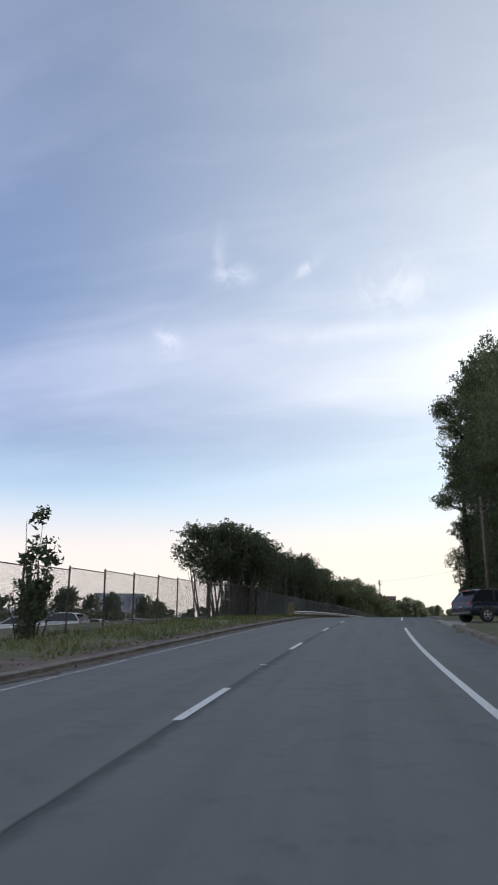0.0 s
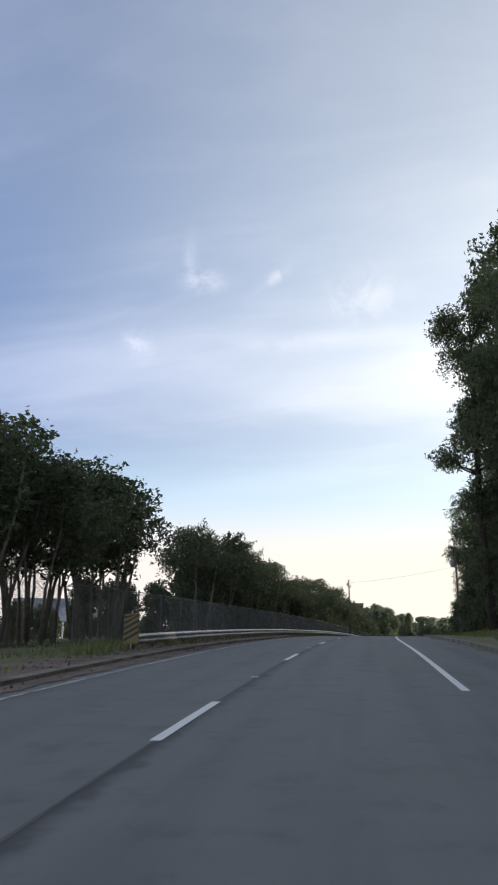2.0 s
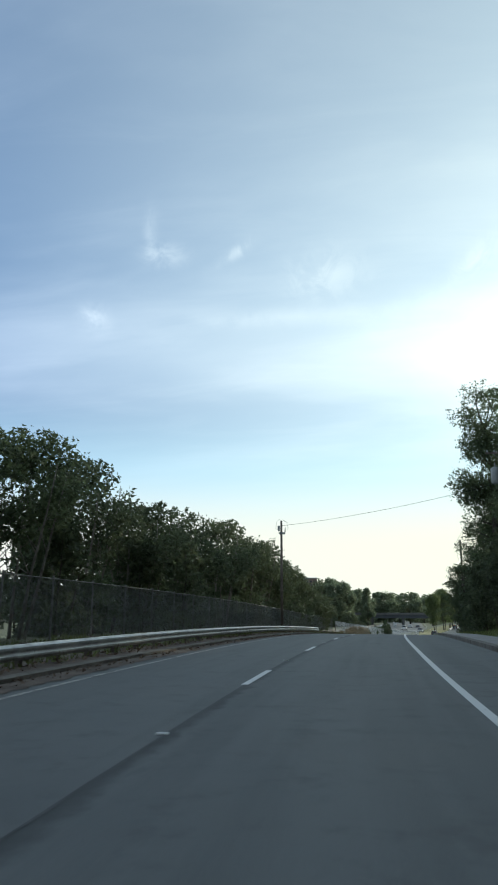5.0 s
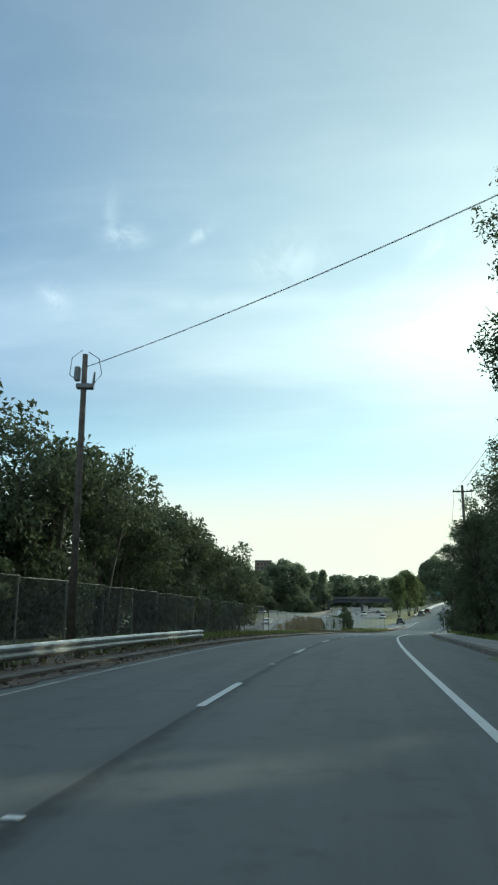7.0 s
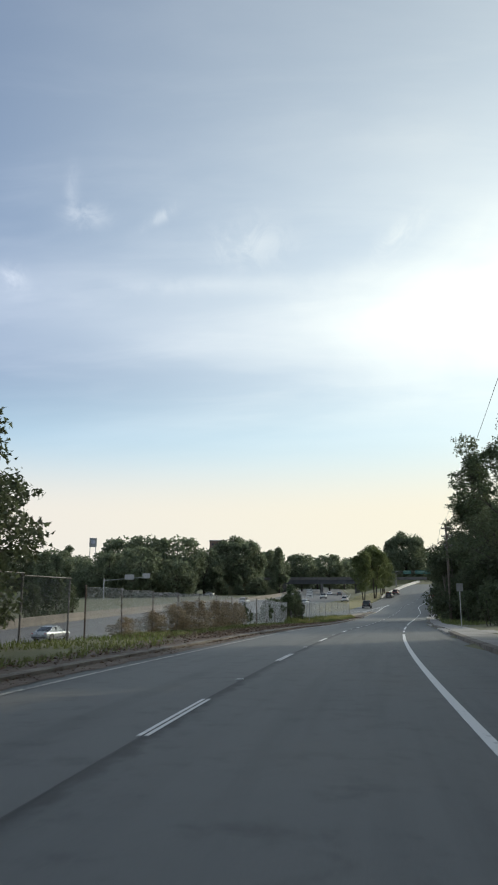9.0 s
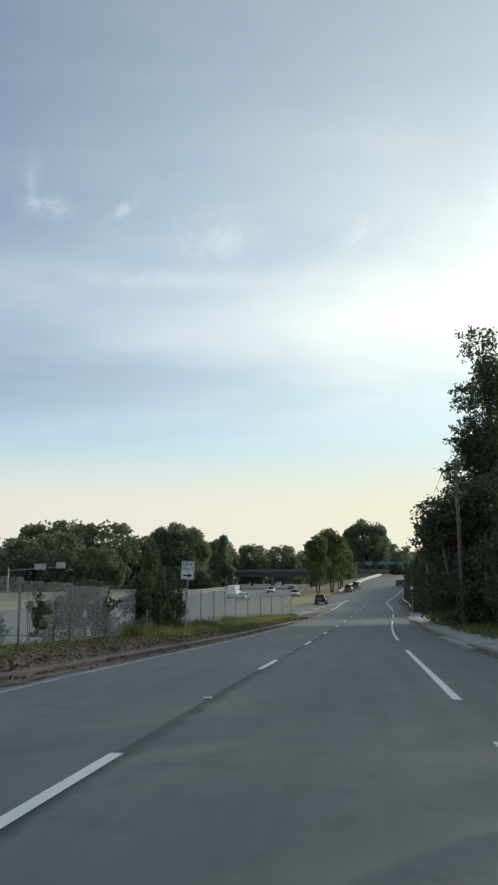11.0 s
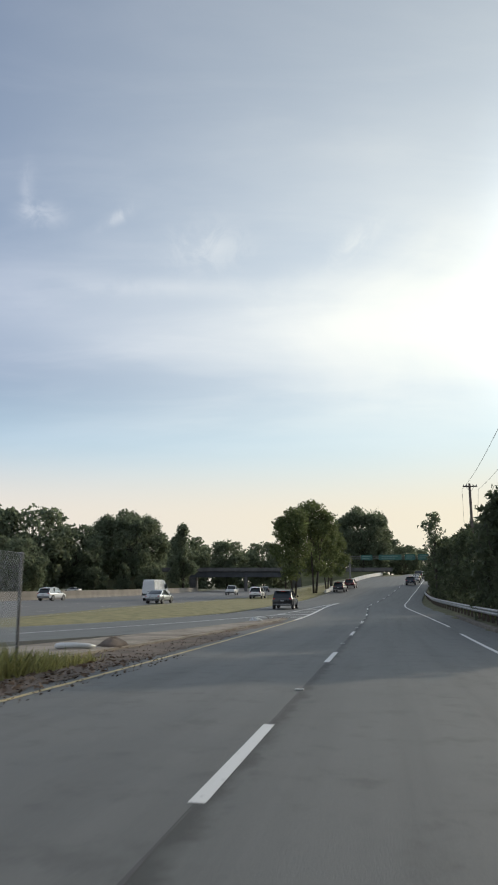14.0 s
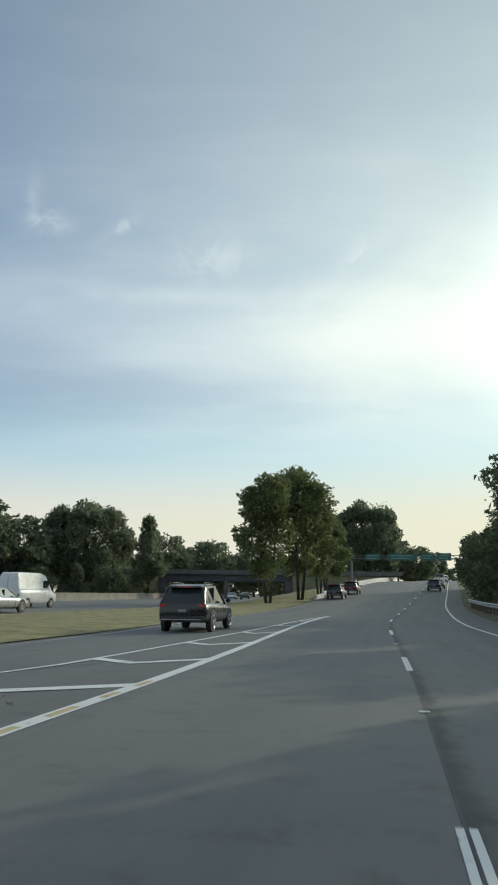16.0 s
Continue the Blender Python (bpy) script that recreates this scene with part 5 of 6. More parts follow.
for q0, q1, tall, mat in ((-12.6, -9.7, 1.35, GREEN_SIGN), (-8.1, -2.4, 1.35, GREEN_SIGN), (-1.6, 1.0, 1.45, GREEN_SIGN), (1.7, 4.3, 1.45, GREEN_SIGN)):
    a, b = on_road(455.8, q0), on_road(455.8, q1)
    mid, half = (a + b) / 2, (b - a).length / 2
    panel = part("panel", Shape().box((-half, -0.03, -tall / 2), (half, 0.03, tall / 2), 0.02).mesh("panel", mat), gantry, "green road sign panel", pose(mid.x, mid.y, arm_z, 0, 0, road_turn(456)))
    for k in range(2):
        part("text_bar", Shape().box((-half * 0.75, -0.036, 0.18 - 0.5 * k), (half * (0.7 - 0.25 * k), -0.031, 0.36 - 0.5 * k)).mesh("text_bar", SIGN_TEXT), panel, "unreadable pale line of text")

# traffic signals on a mast arm beyond it
signal = tagged(new("traffic_signal"), "dark traffic signals hung from a steel mast arm", "traffic signal")
a, b = on_road(486, 0.5, 5.0), on_road(486, 10.5, 5.3)
part("arm", Shape().tube([a, b], [0.07, 0.12], 8).mesh("arm", GALVANISED), signal)
part("pole", Shape().tube([(b.x, b.y, b.z - 6.5), (b.x, b.y, b.z + 0.2)], [0.2, 0.15], 10).mesh("pole", GALVANISED), signal)
for k in (0.15, 0.5):
    c = a.lerp(b, k)
    head = part("signal_head", Shape().box((c.x - 0.2, c.y - 0.18, c.z - 1.0), (c.x + 0.2, c.y + 0.12, c.z + 0.15), 0.03).mesh("signal_head", BLACK), signal)
    for j in range(3):
        part("lens", Shape().tube([(c.x, c.y - 0.2, c.z - 0.05 - 0.36 * j), (c.x, c.y - 0.16, c.z - 0.05 - 0.36 * j)], 0.13, 12).mesh("lens", GREY_PAINT), head)

# large hoarding and tall pylon sign far off
hoarding = tagged(new("billboard"), "large weathered billboard on posts beyond the car park", "billboard")
hoarding.matrix_basis = pose(-111, 229, 0, 0, 0, 24)
AD = material("faded poster", (0.46, 0.48, 0.54), 0.5, (0.16, 0.17, 0.22), 0.22, 1.2, 1.0, 0.0)
part("board", Shape().box((-8.2, -0.25, 6.8), (8.2, 0.25, 13.4), 0.06).mesh("board", GREY_PAINT), hoarding)
part("poster", Shape().box((-7.9, -0.29, 7.1), (7.9, -0.252, 13.1)).mesh("poster", AD), hoarding, "faded blue and grey poster")
for x in (-6, -2, 2, 6):
    part("post", Shape().tube([(x, 0.2, -3), (x, 0.2, 7)], 0.3, 8).mesh("post", GALVANISED), hoarding)
pylon = tagged(new("pylon_sign"), "tall pylon sign on two thin masts above the trees", "pylon sign")
pylon.matrix_basis = pose(-143, 652, -3, 0, 0, 12)
for x in (-1.9, 1.9):
    part("mast", Shape().tube([(x, 0, 0), (x, 0, 33)], 0.22, 8).mesh("mast", GREY_PAINT), pylon)
part("panel", Shape().box((-2.4, -0.4, 28.6), (2.4, 0.4, 34.6), 0.1).mesh("panel", GREY_PAINT), pylon)
part("disc", Shape().tube([(0, -0.46, 32), (0, -0.4, 32)], [1.5, 1.5], 24).mesh("disc", AD), pylon, "round emblem")
mast = tagged(new("overhead_sign"), "freeway sign arm on a steel pole", "road sign")
mast.matrix_basis = pose(-71, 413, -2.9, 0, 0, 0)
part("pole", Shape().tube([(0, 0, 0), (0, 0, 7)], [0.25, 0.16], 10).mesh("pole", GALVANISED), mast)
part("arm", Shape().tube([(0, 0, 6.2), (14.5, 3, 7.4)], [0.11, 0.07], 8).mesh("arm", GALVANISED), mast)
for x, w in ((8.3, 1.6), (13.8, 1.3)):
    part("panel", Shape().box((x - w, -0.1, 5.9 + x * 0.07), (x + w, 0.1, 7.6 + x * 0.07), 0.03, pose(0, x * 0.2 - 0.2, 0)).mesh("panel", SIGN_BACK), mast, "plain sign panel")

# ---- the bridge over the freeway, barriers ----
bridge = tagged(new("overpass"), "dark concrete overpass crossing the freeway", "bridge", kind="structure")
BX0, BX1, BY, BZ = -11.5, 20.0, 500.0, 3.6
OLD_CONCRETE = material("sooty bridge concrete", (0.13, 0.125, 0.115), 0.9, (0.075, 0.07, 0.066), 0.5, 8.0, 0.8, 0.2)
DARK_STEEL = material("dark girder steel", (0.06, 0.065, 0.07), 0.7, (0.04, 0.04, 0.045), 0.8, 10.0, 0.6, 0.1)
part("deck", Shape().box((BX0 - 14, BY - 6, BZ - 0.35), (BX1 + 30, BY + 6, BZ), 0.05).mesh("deck", OLD_CONCRETE), bridge)
for k, y in enumerate((-5.2, -2.6, 0, 2.6, 5.2)):
    part("girder", Shape().box((BX0 - 2, BY + y - 0.3, BZ - 2.0), (BX1 + 2, BY + y + 0.3, BZ - 0.34), 0.04).mesh("girder", DARK_STEEL), bridge)
for y in (-6.1, 6.1):
    part("parapet", Shape().box((BX0 - 14, BY + y - 0.15, BZ - 0.3), (BX1 + 30, BY + y + 0.15, BZ + 0.85), 0.04).mesh("parapet", OLD_CONCRETE), bridge)
for x in (BX0 - 1.0, 4.5, BX1 + 1.0):
    w = 0.5 if x == 4.5 else 1.4
    part("pier", Shape().box((x - w, BY - 5.8, -3.2), (x + w, BY + 5.8, BZ - 1.95), 0.1).mesh("pier", OLD_CONCRETE), bridge)
for side, x0, x1 in ((-1, BX0 - 26, BX0 - 1.5), (1, BX1 + 1.5, BX1 + 24)):
    me = Shape().loft([[(x, BY - 6 - w, -3.2), (x, BY - 6, BZ - 0.4), (x, BY + 6, BZ - 0.4), (x, BY + 6 + w, -3.2)] for x, w in ((x0, 10), (x1, 6))]).mesh("embankment", GRASS_GROUND)
    part("embankment", me, bridge, "grassy bank under the bridge end")
barrier = tagged(new("concrete_barrier"), "long pale concrete barrier on the far side of the freeway", "barrier", kind="structure")
for k in range(52):
    y0, y1 = 130 + k * 7.0, 137 + k * 7.0
    rings = []
    for y in (y0 + 0.02, y1 - 0.02):
        x = freeway_x(y) - 27.5
        z = max(FREEWAY_Z, ground_at(x, y)) - 0.1
        rings.append([(x - 0.3, y, z), (x + 0.3, y, z), (x + 0.14, y, z + 0.5), (x + 0.1, y, z + 1.25), (x - 0.1, y, z + 1.25), (x - 0.14, y, z + 0.5)])
    part("barrier_block", Shape().loft(rings).mesh("barrier_block", BARRIER), barrier)
parapet = tagged(new("parapet"), "white painted concrete parapet beside the rising road", "barrier", kind="structure")
WHITE_WALL = material("white painted concrete", (0.62, 0.61, 0.58), 0.8, (0.42, 0.41, 0.38), 0.8, 15.0, 0.6, 0.1)
for k in range(22):
    s0 = 392 + k * 5.0
    me = ribbon("parapet_block", s0 + 0.02, s0 + 4.98, -11.5, -11.2, WHITE_WALL, np.interp(s0, [392, 402], [0.35, 0.75]), 2.5, 1.2)
    part("parapet_block", me, parapet)
BRICK = material("brown brick tower", (0.16, 0.11, 0.085), 0.9, (0.11, 0.08, 0.065), 0.3, 4.0, 0.5, 0.0)
tower = tagged(new("office_tower"), "distant brown flat-roofed tower behind the trees", "building")
tower.matrix_basis = pose(-70, 760, -3, 0, 0, 8)
part("wall", Shape().box((-7, -7, 0), (7, 7, 37.5), 0.1).mesh("wall", BRICK), tower)
part("roof", Shape().box((-7.3, -7.3, 37.5), (7.3, 7.3, 38.2), 0.05).mesh("roof", GREY_PAINT), tower)
WINDOW = glass("dark window glass", (0.03, 0.035, 0.04))
for fl in range(11):
    for c in range(4):
        part("window", Shape().box((-5.6 + c * 3.1, -7.06, 2.0 + fl * 3.2), (-3.8 + c * 3.1, -6.98, 3.6 + fl * 3.2)).mesh("window", WINDOW), tower)


# ---- vehicles ----
def car_paint(name, colour, metal=0.35):
    return material(name, colour, 0.3, tuple(0.8 * c for c in colour), 2.0, 60.0, 0.25, 0.0, metal=metal, coat=0.35)


TYRE = material("tyre rubber", (0.022, 0.022, 0.023), 0.85, (0.035, 0.034, 0.033), 6.0, 50.0, 0.5, 0.1)
RIM = material("alloy rim", (0.45, 0.45, 0.46), 0.35, (0.25, 0.25, 0.25), 6.0, 50.0, 0.4, 0.0, metal=0.9)
TRIM = material("black plastic trim", (0.025, 0.025, 0.026), 0.6, (0.04, 0.04, 0.04), 6.0, 50.0, 0.4, 0.0)
CAR_GLASS = glass("tinted car glass", (0.02, 0.024, 0.026))
TAIL = lamp_glow("red tail lamp", (0.40, 0.02, 0.015), 0.06)
HEAD = material("clear headlamp", (0.6, 0.6, 0.6), 0.15, (0.4, 0.4, 0.4), 6.0, 50.0, 0.3, 0.0)
PLATE = material("number plate", (0.26, 0.26, 0.25), 0.5, (0.2, 0.2, 0.2), 6.0, 50.0, 0.3, 0.0)

KINDS = {
    # length, width, height; waist profile (y, bottom, top) and cabin profile (y, roof height), as shares of length and height
    "suv": (4.65, 1.86, 1.68, ((-0.5, .28, .52), (-0.485, .22, .60), (-0.40, .19, .615), (-0.1, .18, .60), (0.2, .18, .585), (0.24, .18, .575), (0.40, .20, .53), (0.475, .22, .46), (0.5, .27, .38)),
            ((-0.488, .60), (-0.385, .93), (-0.29, .985), (-0.06, 1.0), (0.05, .965), (0.25, .585))),
    "sedan": (4.75, 1.83, 1.44, ((-0.5, .30, .55), (-0.48, .22, .66), (-0.36, .19, .68), (-0.1, .18, .65), (0.18, .18, .63), (0.24, .18, .62), (0.40, .20, .56), (0.475, .22, .48), (0.5, .27, .40)),
              ((-0.37, .675), (-0.20, .95), (-0.08, 1.0), (0.03, .98), (0.24, .63))),
    "van": (5.9, 2.02, 2.65, ((-0.5, .16, .50), (-0.49, .14, .54), (0.2, .13, .54), (0.30, .13, .50), (0.36, .13, .47), (0.46, .14, .40), (0.5, .17, .30)),
            ((-0.497, .54), (-0.492, .96), (-0.45, 1.0), (0.10, 1.0), (0.20, .95), (0.37, .48))),
    "pickup": (5.7, 1.98, 1.85, ((-0.5, .28, .55), (-0.49, .24, .60), (-0.12, .22, .60), (0.12, .21, .60), (0.22, .21, .59), (0.42, .23, .57), (0.48, .24, .50), (0.5, .28, .42)),
               ((-0.125, .60), (-0.10, .95), (-0.05, 1.0), (0.06, .99), (0.20, .59))),
}


def rounded(me, angle=42):
    """Soft shading over a panel, with its hard folds kept."""
    me.set_sharp_from_angle(angle=radians(angle))
    return me


def vehicle(name, kind, label, paint, place, turn, group="", wheel=0.34):
    L, Wd, Hh, waist, cabin = KINDS[kind]
    w = Wd / 2
    root = tagged(new(name), label, name.replace("_", " "), group)
    root.matrix_basis = pose(*place, 0, 0, turn)
    flank = ((0.86, 0.0), (0.95, 0.10), (0.985, 0.25), (1.0, 0.45), (0.995, 0.66), (0.97, 0.84), (0.92, 0.94), (0.82, 1.0))
    rings = []
    ys = sorted({y for y, *_ in waist} | {-0.46, -0.3, 0.0, 0.31, 0.45})
    for y in ys:
        z0, z1 = (np.interp(y, [a[0] for a in waist], [a[i] for a in waist]) * Hh for i in (1, 2))
        k = np.interp(abs(y), [0.30, 0.44, 0.485, 0.5], [1.0, 0.975, 0.93, 0.86])
        side = [(w * f * k, y * L, z0 + (z1 - z0) * h) for f, h in flank]
        rings.append(side + [(-x, yy, z) for x, yy, z in reversed(side)])
    body = part("body", rounded(Shape().loft(rings).mesh("body", paint, True)), root)
    belt = [np.interp(y, [a for a, *_ in waist], [c for *_, c in waist]) * Hh - 0.02 for y, _ in cabin]
    rings = [[(-w * .87, y * L, b), (w * .87, y * L, b), (w * (.87 - .17 * (r * Hh - b) / (0.42 * Hh)), y * L, max(r * Hh, b + 0.01) - .03), (w * (.80 - .17 * (r * Hh - b) / (0.42 * Hh)), y * L, max(r * Hh, b + 0.01)),
              (-w * (.80 - .17 * (r * Hh - b) / (0.42 * Hh)), y * L, max(r * Hh, b + 0.01)), (-w * (.87 - .17 * (r * Hh - b) / (0.42 * Hh)), y * L, max(r * Hh, b + 0.01) - .03)] for (y, r), b in zip(cabin, belt)]
    closed = kind == "van"
    part("cabin", rounded(Shape().loft(rings).mesh("cabin", paint if closed else CAR_GLASS, True)), root, "" if closed else "dark tinted glasshouse")
    # roof skin and pillars
    top = [(y, r) for y, r in cabin[1:-1]]
    if not closed:
        skin = [[(-w * .71, y * L, r * Hh - .05), (w * .71, y * L, r * Hh - .05), (w * .71, y * L, r * Hh - .005), (w * .62, y * L, r * Hh + .012), (-w * .62, y * L, r * Hh + .012), (-w * .71, y * L, r * Hh - .005)] for y, r in top]
        part("roof", Shape().loft(skin).mesh("roof", paint), root)
        for sx in (-1, 1):
            for i in (0, len(cabin) - 2):
                a, b = rings[i], rings[i + 1]
                j = 2 if sx > 0 else 5
                part("pillar", Shape().tube([a[j], b[j]], 0.045, 5).mesh("pillar", paint), root)
            ymid = (cabin[1][0] + cabin[-2][0]) / 2 * L
            part("pillar", Shape().box((sx * w * .80 - .05, ymid - .07, belt[2]), (sx * w * .80 + .05, ymid + .07, Hh * .93), 0.02, None).mesh("pillar", TRIM), root)
    else:
        y0, y1 = 0.20 * L, 0.365 * L
        part("windscreen", Shape().put([(-w * .70, y0 + .03, Hh * .94), (w * .70, y0 + .03, Hh * .94), (w * .84, y1 + .02, Hh * .52), (-w * .84, y1 + .02, Hh * .52)], [(3, 2, 1, 0)]).mesh("windscreen", CAR_GLASS), root)
        for sx in (-1, 1):
            part("side_window", Shape().box((sx * w * .845 - .03, 0.12 * L, Hh * .56), (sx * w * .845 + .03, 0.26 * L, Hh * .78), 0.02).mesh("side_window", CAR_GLASS), root)
            part("rear_door", Shape().box((sx * w * .42 - w * .36, -0.5 * L - .012, Hh * .18), (sx * w * .42 + w * .36, -0.488 * L, Hh * .88), 0.03).mesh("rear_door", paint), root)
    if kind == "suv":
        part("spoiler", Shape().box((-w * .64, -0.425 * L, Hh * .915), (w * .64, -0.35 * L, Hh * .95), 0.02).mesh("spoiler", paint), root)
        part("brake_lamp", Shape().box((-0.22, -0.430 * L, Hh * .922), (0.22, -0.424 * L, Hh * .944), 0.004).mesh("brake_lamp", TAIL), root, "high red brake lamp")
        for sx in (-1, 1):
            part("roof_rail", Shape().tube([(sx * w * .64, -0.34 * L, Hh * 1.0), (sx * w * .64, -0.30 * L, Hh * 1.025), (sx * w * .64, 0.0, Hh * 1.025), (sx * w * .64, 0.03 * L, Hh)], 0.018, 6).mesh("roof_rail", TRIM), root)
    # wheels, arches, lamps, bumpers, mirrors
    for sx in (-1, 1):
        for yy in (-0.30, 0.31):
            x, y = sx * (w - 0.10), yy * L
            part("wheel_arch", Shape().tube([(sx * (w - 0.16), y, wheel + .03), (sx * (w + 0.004), y, wheel + .03)], wheel + 0.075, 20).mesh("wheel_arch", TRIM), root)
            tyre = part("wheel", Shape().tube([(x - .115, y, wheel), (x - .09, y, wheel), (x + .09, y, wheel), (x + .115, y, wheel)], [wheel - .05, wheel, wheel, wheel - .05], 22).mesh("wheel", TYRE), root, "black tyre")
            spokes = Shape().tube([(x + sx * .10, y, wheel), (x + sx * .122, y, wheel)], [wheel * .2, wheel * .2], 10)
            for k in range(5):
                a = 2 * math.pi * k / 5
                spokes.box((-.012, -.035, 0), (.012, .035, wheel * .66), 0.0, pose(x + sx * .115, y, wheel, math.degrees(a), 0, 0))
            ring_ = [(x + sx * .117, y + wheel * .68 * math.cos(t), wheel + wheel * .68 * math.sin(t)) for t in np.linspace(0, 2 * math.pi, 17)]
            spokes.tube(ring_, 0.022, 5, False)
            part("rim", spokes.mesh("rim", RIM), tyre, "alloy rim")
        zt = (.51 if kind != "van" else .36) * Hh
        part("tail_lamp", Shape().box((sx * w * .77 - .12, -0.5 * L - .004, zt - .01), (sx * w * .77 + .10, -0.462 * L, zt + .11), 0.03).mesh("tail_lamp", TAIL), root, "red tail lamp")
        part("headlamp", Shape().box((sx * w * .68 - .2, 0.468 * L, .40 * Hh - .06), (sx * w * .68 + .18, 0.492 * L, .40 * Hh + .07), 0.03).mesh("headlamp", HEAD), root, "clear headlamp")
        part("mirror", Shape().box((sx * (w + .08) - .09, 0.17 * L - .05, belt[-2] + .02), (sx * (w + .08) + .09, 0.17 * L + .06, belt[-2] + .18), 0.035).mesh("mirror", paint), root)
    part("bumper", Shape().box((-w * .88, -0.508 * L, .22 * Hh), (w * .88, -0.485 * L, .36 * Hh), 0.04).mesh("bumper", TRIM), root, "dark rear bumper")
    part("bumper", Shape().box((-w * .82, 0.480 * L, .22 * Hh), (w * .82, 0.503 * L, .32 * Hh), 0.04).mesh("bumper", TRIM), root, "dark front bumper")
    part("number_plate", Shape().box((-.15, -0.5 * L - .02, .41 * Hh), (.15, -0.5 * L - .005, .41 * Hh + .10), 0.005).mesh("number_plate", PLATE), root, "blank pale number plate")
    part("trim_strip", Shape().box((-w * .8, -0.511 * L, .25 * Hh), (w * .8, -0.506 * L, .265 * Hh)).mesh("trim_strip", RIM), root, "bright trim strip")
    return root


BLACK_CAR, DARK_BLUE = car_paint("black car paint", (0.022, 0.023, 0.026)), car_paint("dark blue car paint", (0.025, 0.032, 0.055))
DARK_RED, WHITE_CAR, SILVER = car_paint("dark red car paint", (0.10, 0.018, 0.016)), car_paint("white car paint", (0.62, 0.62, 0.61), 0.0), car_paint("silver car paint", (0.34, 0.36, 0.36))
GRAPHITE = car_paint("dark metallic grey car paint", (0.03, 0.029, 0.028), 0.5)
OLIVE = car_paint("pale gold car paint", (0.30, 0.28, 0.16))


def on_lane(s, q):
    return tuple(on_road(s, q, 0.006))


def on_freeway(y, off):
    x = freeway_x(y) - off
    return (float(x), y, max(FREEWAY_Z, ground_at(x, y) + 0.06) + 0.005)


def freeway_turn(y):
    return -math.degrees(math.atan2(freeway_x(y + 5) - freeway_x(y - 5), 10.0))


vehicle("suv", "suv", "dark metallic grey compact suv on the slip road", GRAPHITE, (8.93, 333.03, on_road(334, -7).z + 0.006), -10)
vehicle("suv", "suv", "dark suv following the road towards the bridge", BLACK_CAR, on_lane(392, -8.8), road_turn(392), "traffic ahead")
vehicle("suv", "suv", "dark red suv close behind another in traffic", DARK_RED, on_lane(404, -8.6), road_turn(404), "traffic ahead")
vehicle("suv", "suv", "dark suv in the lane rising to the bridge", DARK_BLUE, on_lane(415, 1.7), road_turn(415), "traffic ahead")
vehicle("car", "sedan", "silver sedan in a queue on the rising road", SILVER, on_lane(424, 2.2), road_turn(424), "traffic ahead")
vehicle("car", "sedan", "pale gold sedan on the rising road", OLIVE, on_lane(436, 2.0), road_turn(436), "traffic ahead")
vehicle("pickup_truck", "pickup", "dark pickup truck near the sign gantry", BLACK_CAR, on_lane(447, 2.0), road_turn(447), "traffic ahead")
vehicle("car", "sedan", "white sedan far up the road", WHITE_CAR, on_lane(462, 2.6), road_turn(462), "traffic ahead")
vehicle("suv", "suv", "dark blue suv parked across the driveway apron", DARK_BLUE, tuple(on_road(41.2, 8.5, 0.11)), road_turn(40) - 58)
vehicle("van", "van", "tall white panel van on the freeway", WHITE_CAR, (-6.4, 362.0, FREEWAY_Z + 0.005), freeway_turn(362), "freeway traffic")
vehicle("suv", "suv", "white suv on the freeway near the bridge", WHITE_CAR, (6.9, 376.0, FREEWAY_Z + 0.005), freeway_turn(376), "freeway traffic")
vehicle("car", "sedan", "silver sedan on the freeway beyond the grass", SILVER, (-4.4, 349.0, FREEWAY_Z + 0.005), freeway_turn(349), "freeway traffic")
vehicle("pickup_truck", "pickup", "white pickup truck on the freeway", WHITE_CAR, on_freeway(412, 9.0), freeway_turn(412), "freeway traffic")
vehicle("car", "sedan", "silver sedan on the freeway behind the fence", SILVER, on_freeway(244, 12.2), freeway_turn(244), "freeway traffic")
vehicle("car", "sedan", "white sedan in the far lane of the freeway", WHITE_CAR, on_freeway(322, 20.0), freeway_turn(322), "freeway traffic")
vehicle("suv", "suv", "white suv in the far lane of the freeway", WHITE_CAR, on_freeway(362, 22.5), freeway_turn(362), "freeway traffic")
vehicle("car", "sedan", "dark sedan under the shade of the overpass", BLACK_CAR, on_freeway(455, 5.0), freeway_turn(455), "freeway traffic")
vehicle("car", "sedan", "white sedan beyond the overpass", WHITE_CAR, on_freeway(470, 9.0), freeway_turn(470), "freeway traffic")
rng = random.Random(21)
for s, q, kind, paint, label in ((52, -25, "sedan", WHITE_CAR, "white sedan parked in the car park"), (57, -24, "suv", WHITE_CAR, "white suv parked in the car park"), (68, -26, "sedan", SILVER, "silver sedan parked behind the trees"),
                                 (80, -27, "suv", WHITE_CAR, "white suv parked behind the trees"), (118, -27, "sedan", WHITE_CAR, "white sedan parked behind the trees"), (127, -26, "sedan", SILVER, "silver sedan parked behind the fence"),
                                 (137, -27, "suv", WHITE_CAR, "white suv parked behind the fence"), (146, -26, "sedan", WHITE_CAR, "white sedan parked below the trees"), (157, -25, "suv", SILVER, "silver suv parked below the trees")):
    p = on_road(s, q)
    vehicle("car" if kind == "sedan" else "suv", kind, label, paint, (p.x, p.y, ground_at(p.x, p.y) + 0.01), road_turn(s) + 80 + rng.uniform(-8, 8), "cars in the car park")
for k, (x, y) in enumerate(((-60, 462), (-55, 463), (-49, 464), (-42, 465), (-66, 461))):
    vehicle("car", "sedan", "car parked in the lot under the trees", (WHITE_CAR, SILVER, DARK_BLUE, WHITE_CAR, BLACK_CAR)[k], (x, y, ground_at(x, y) + 0.01), 70, "cars in the far lot")
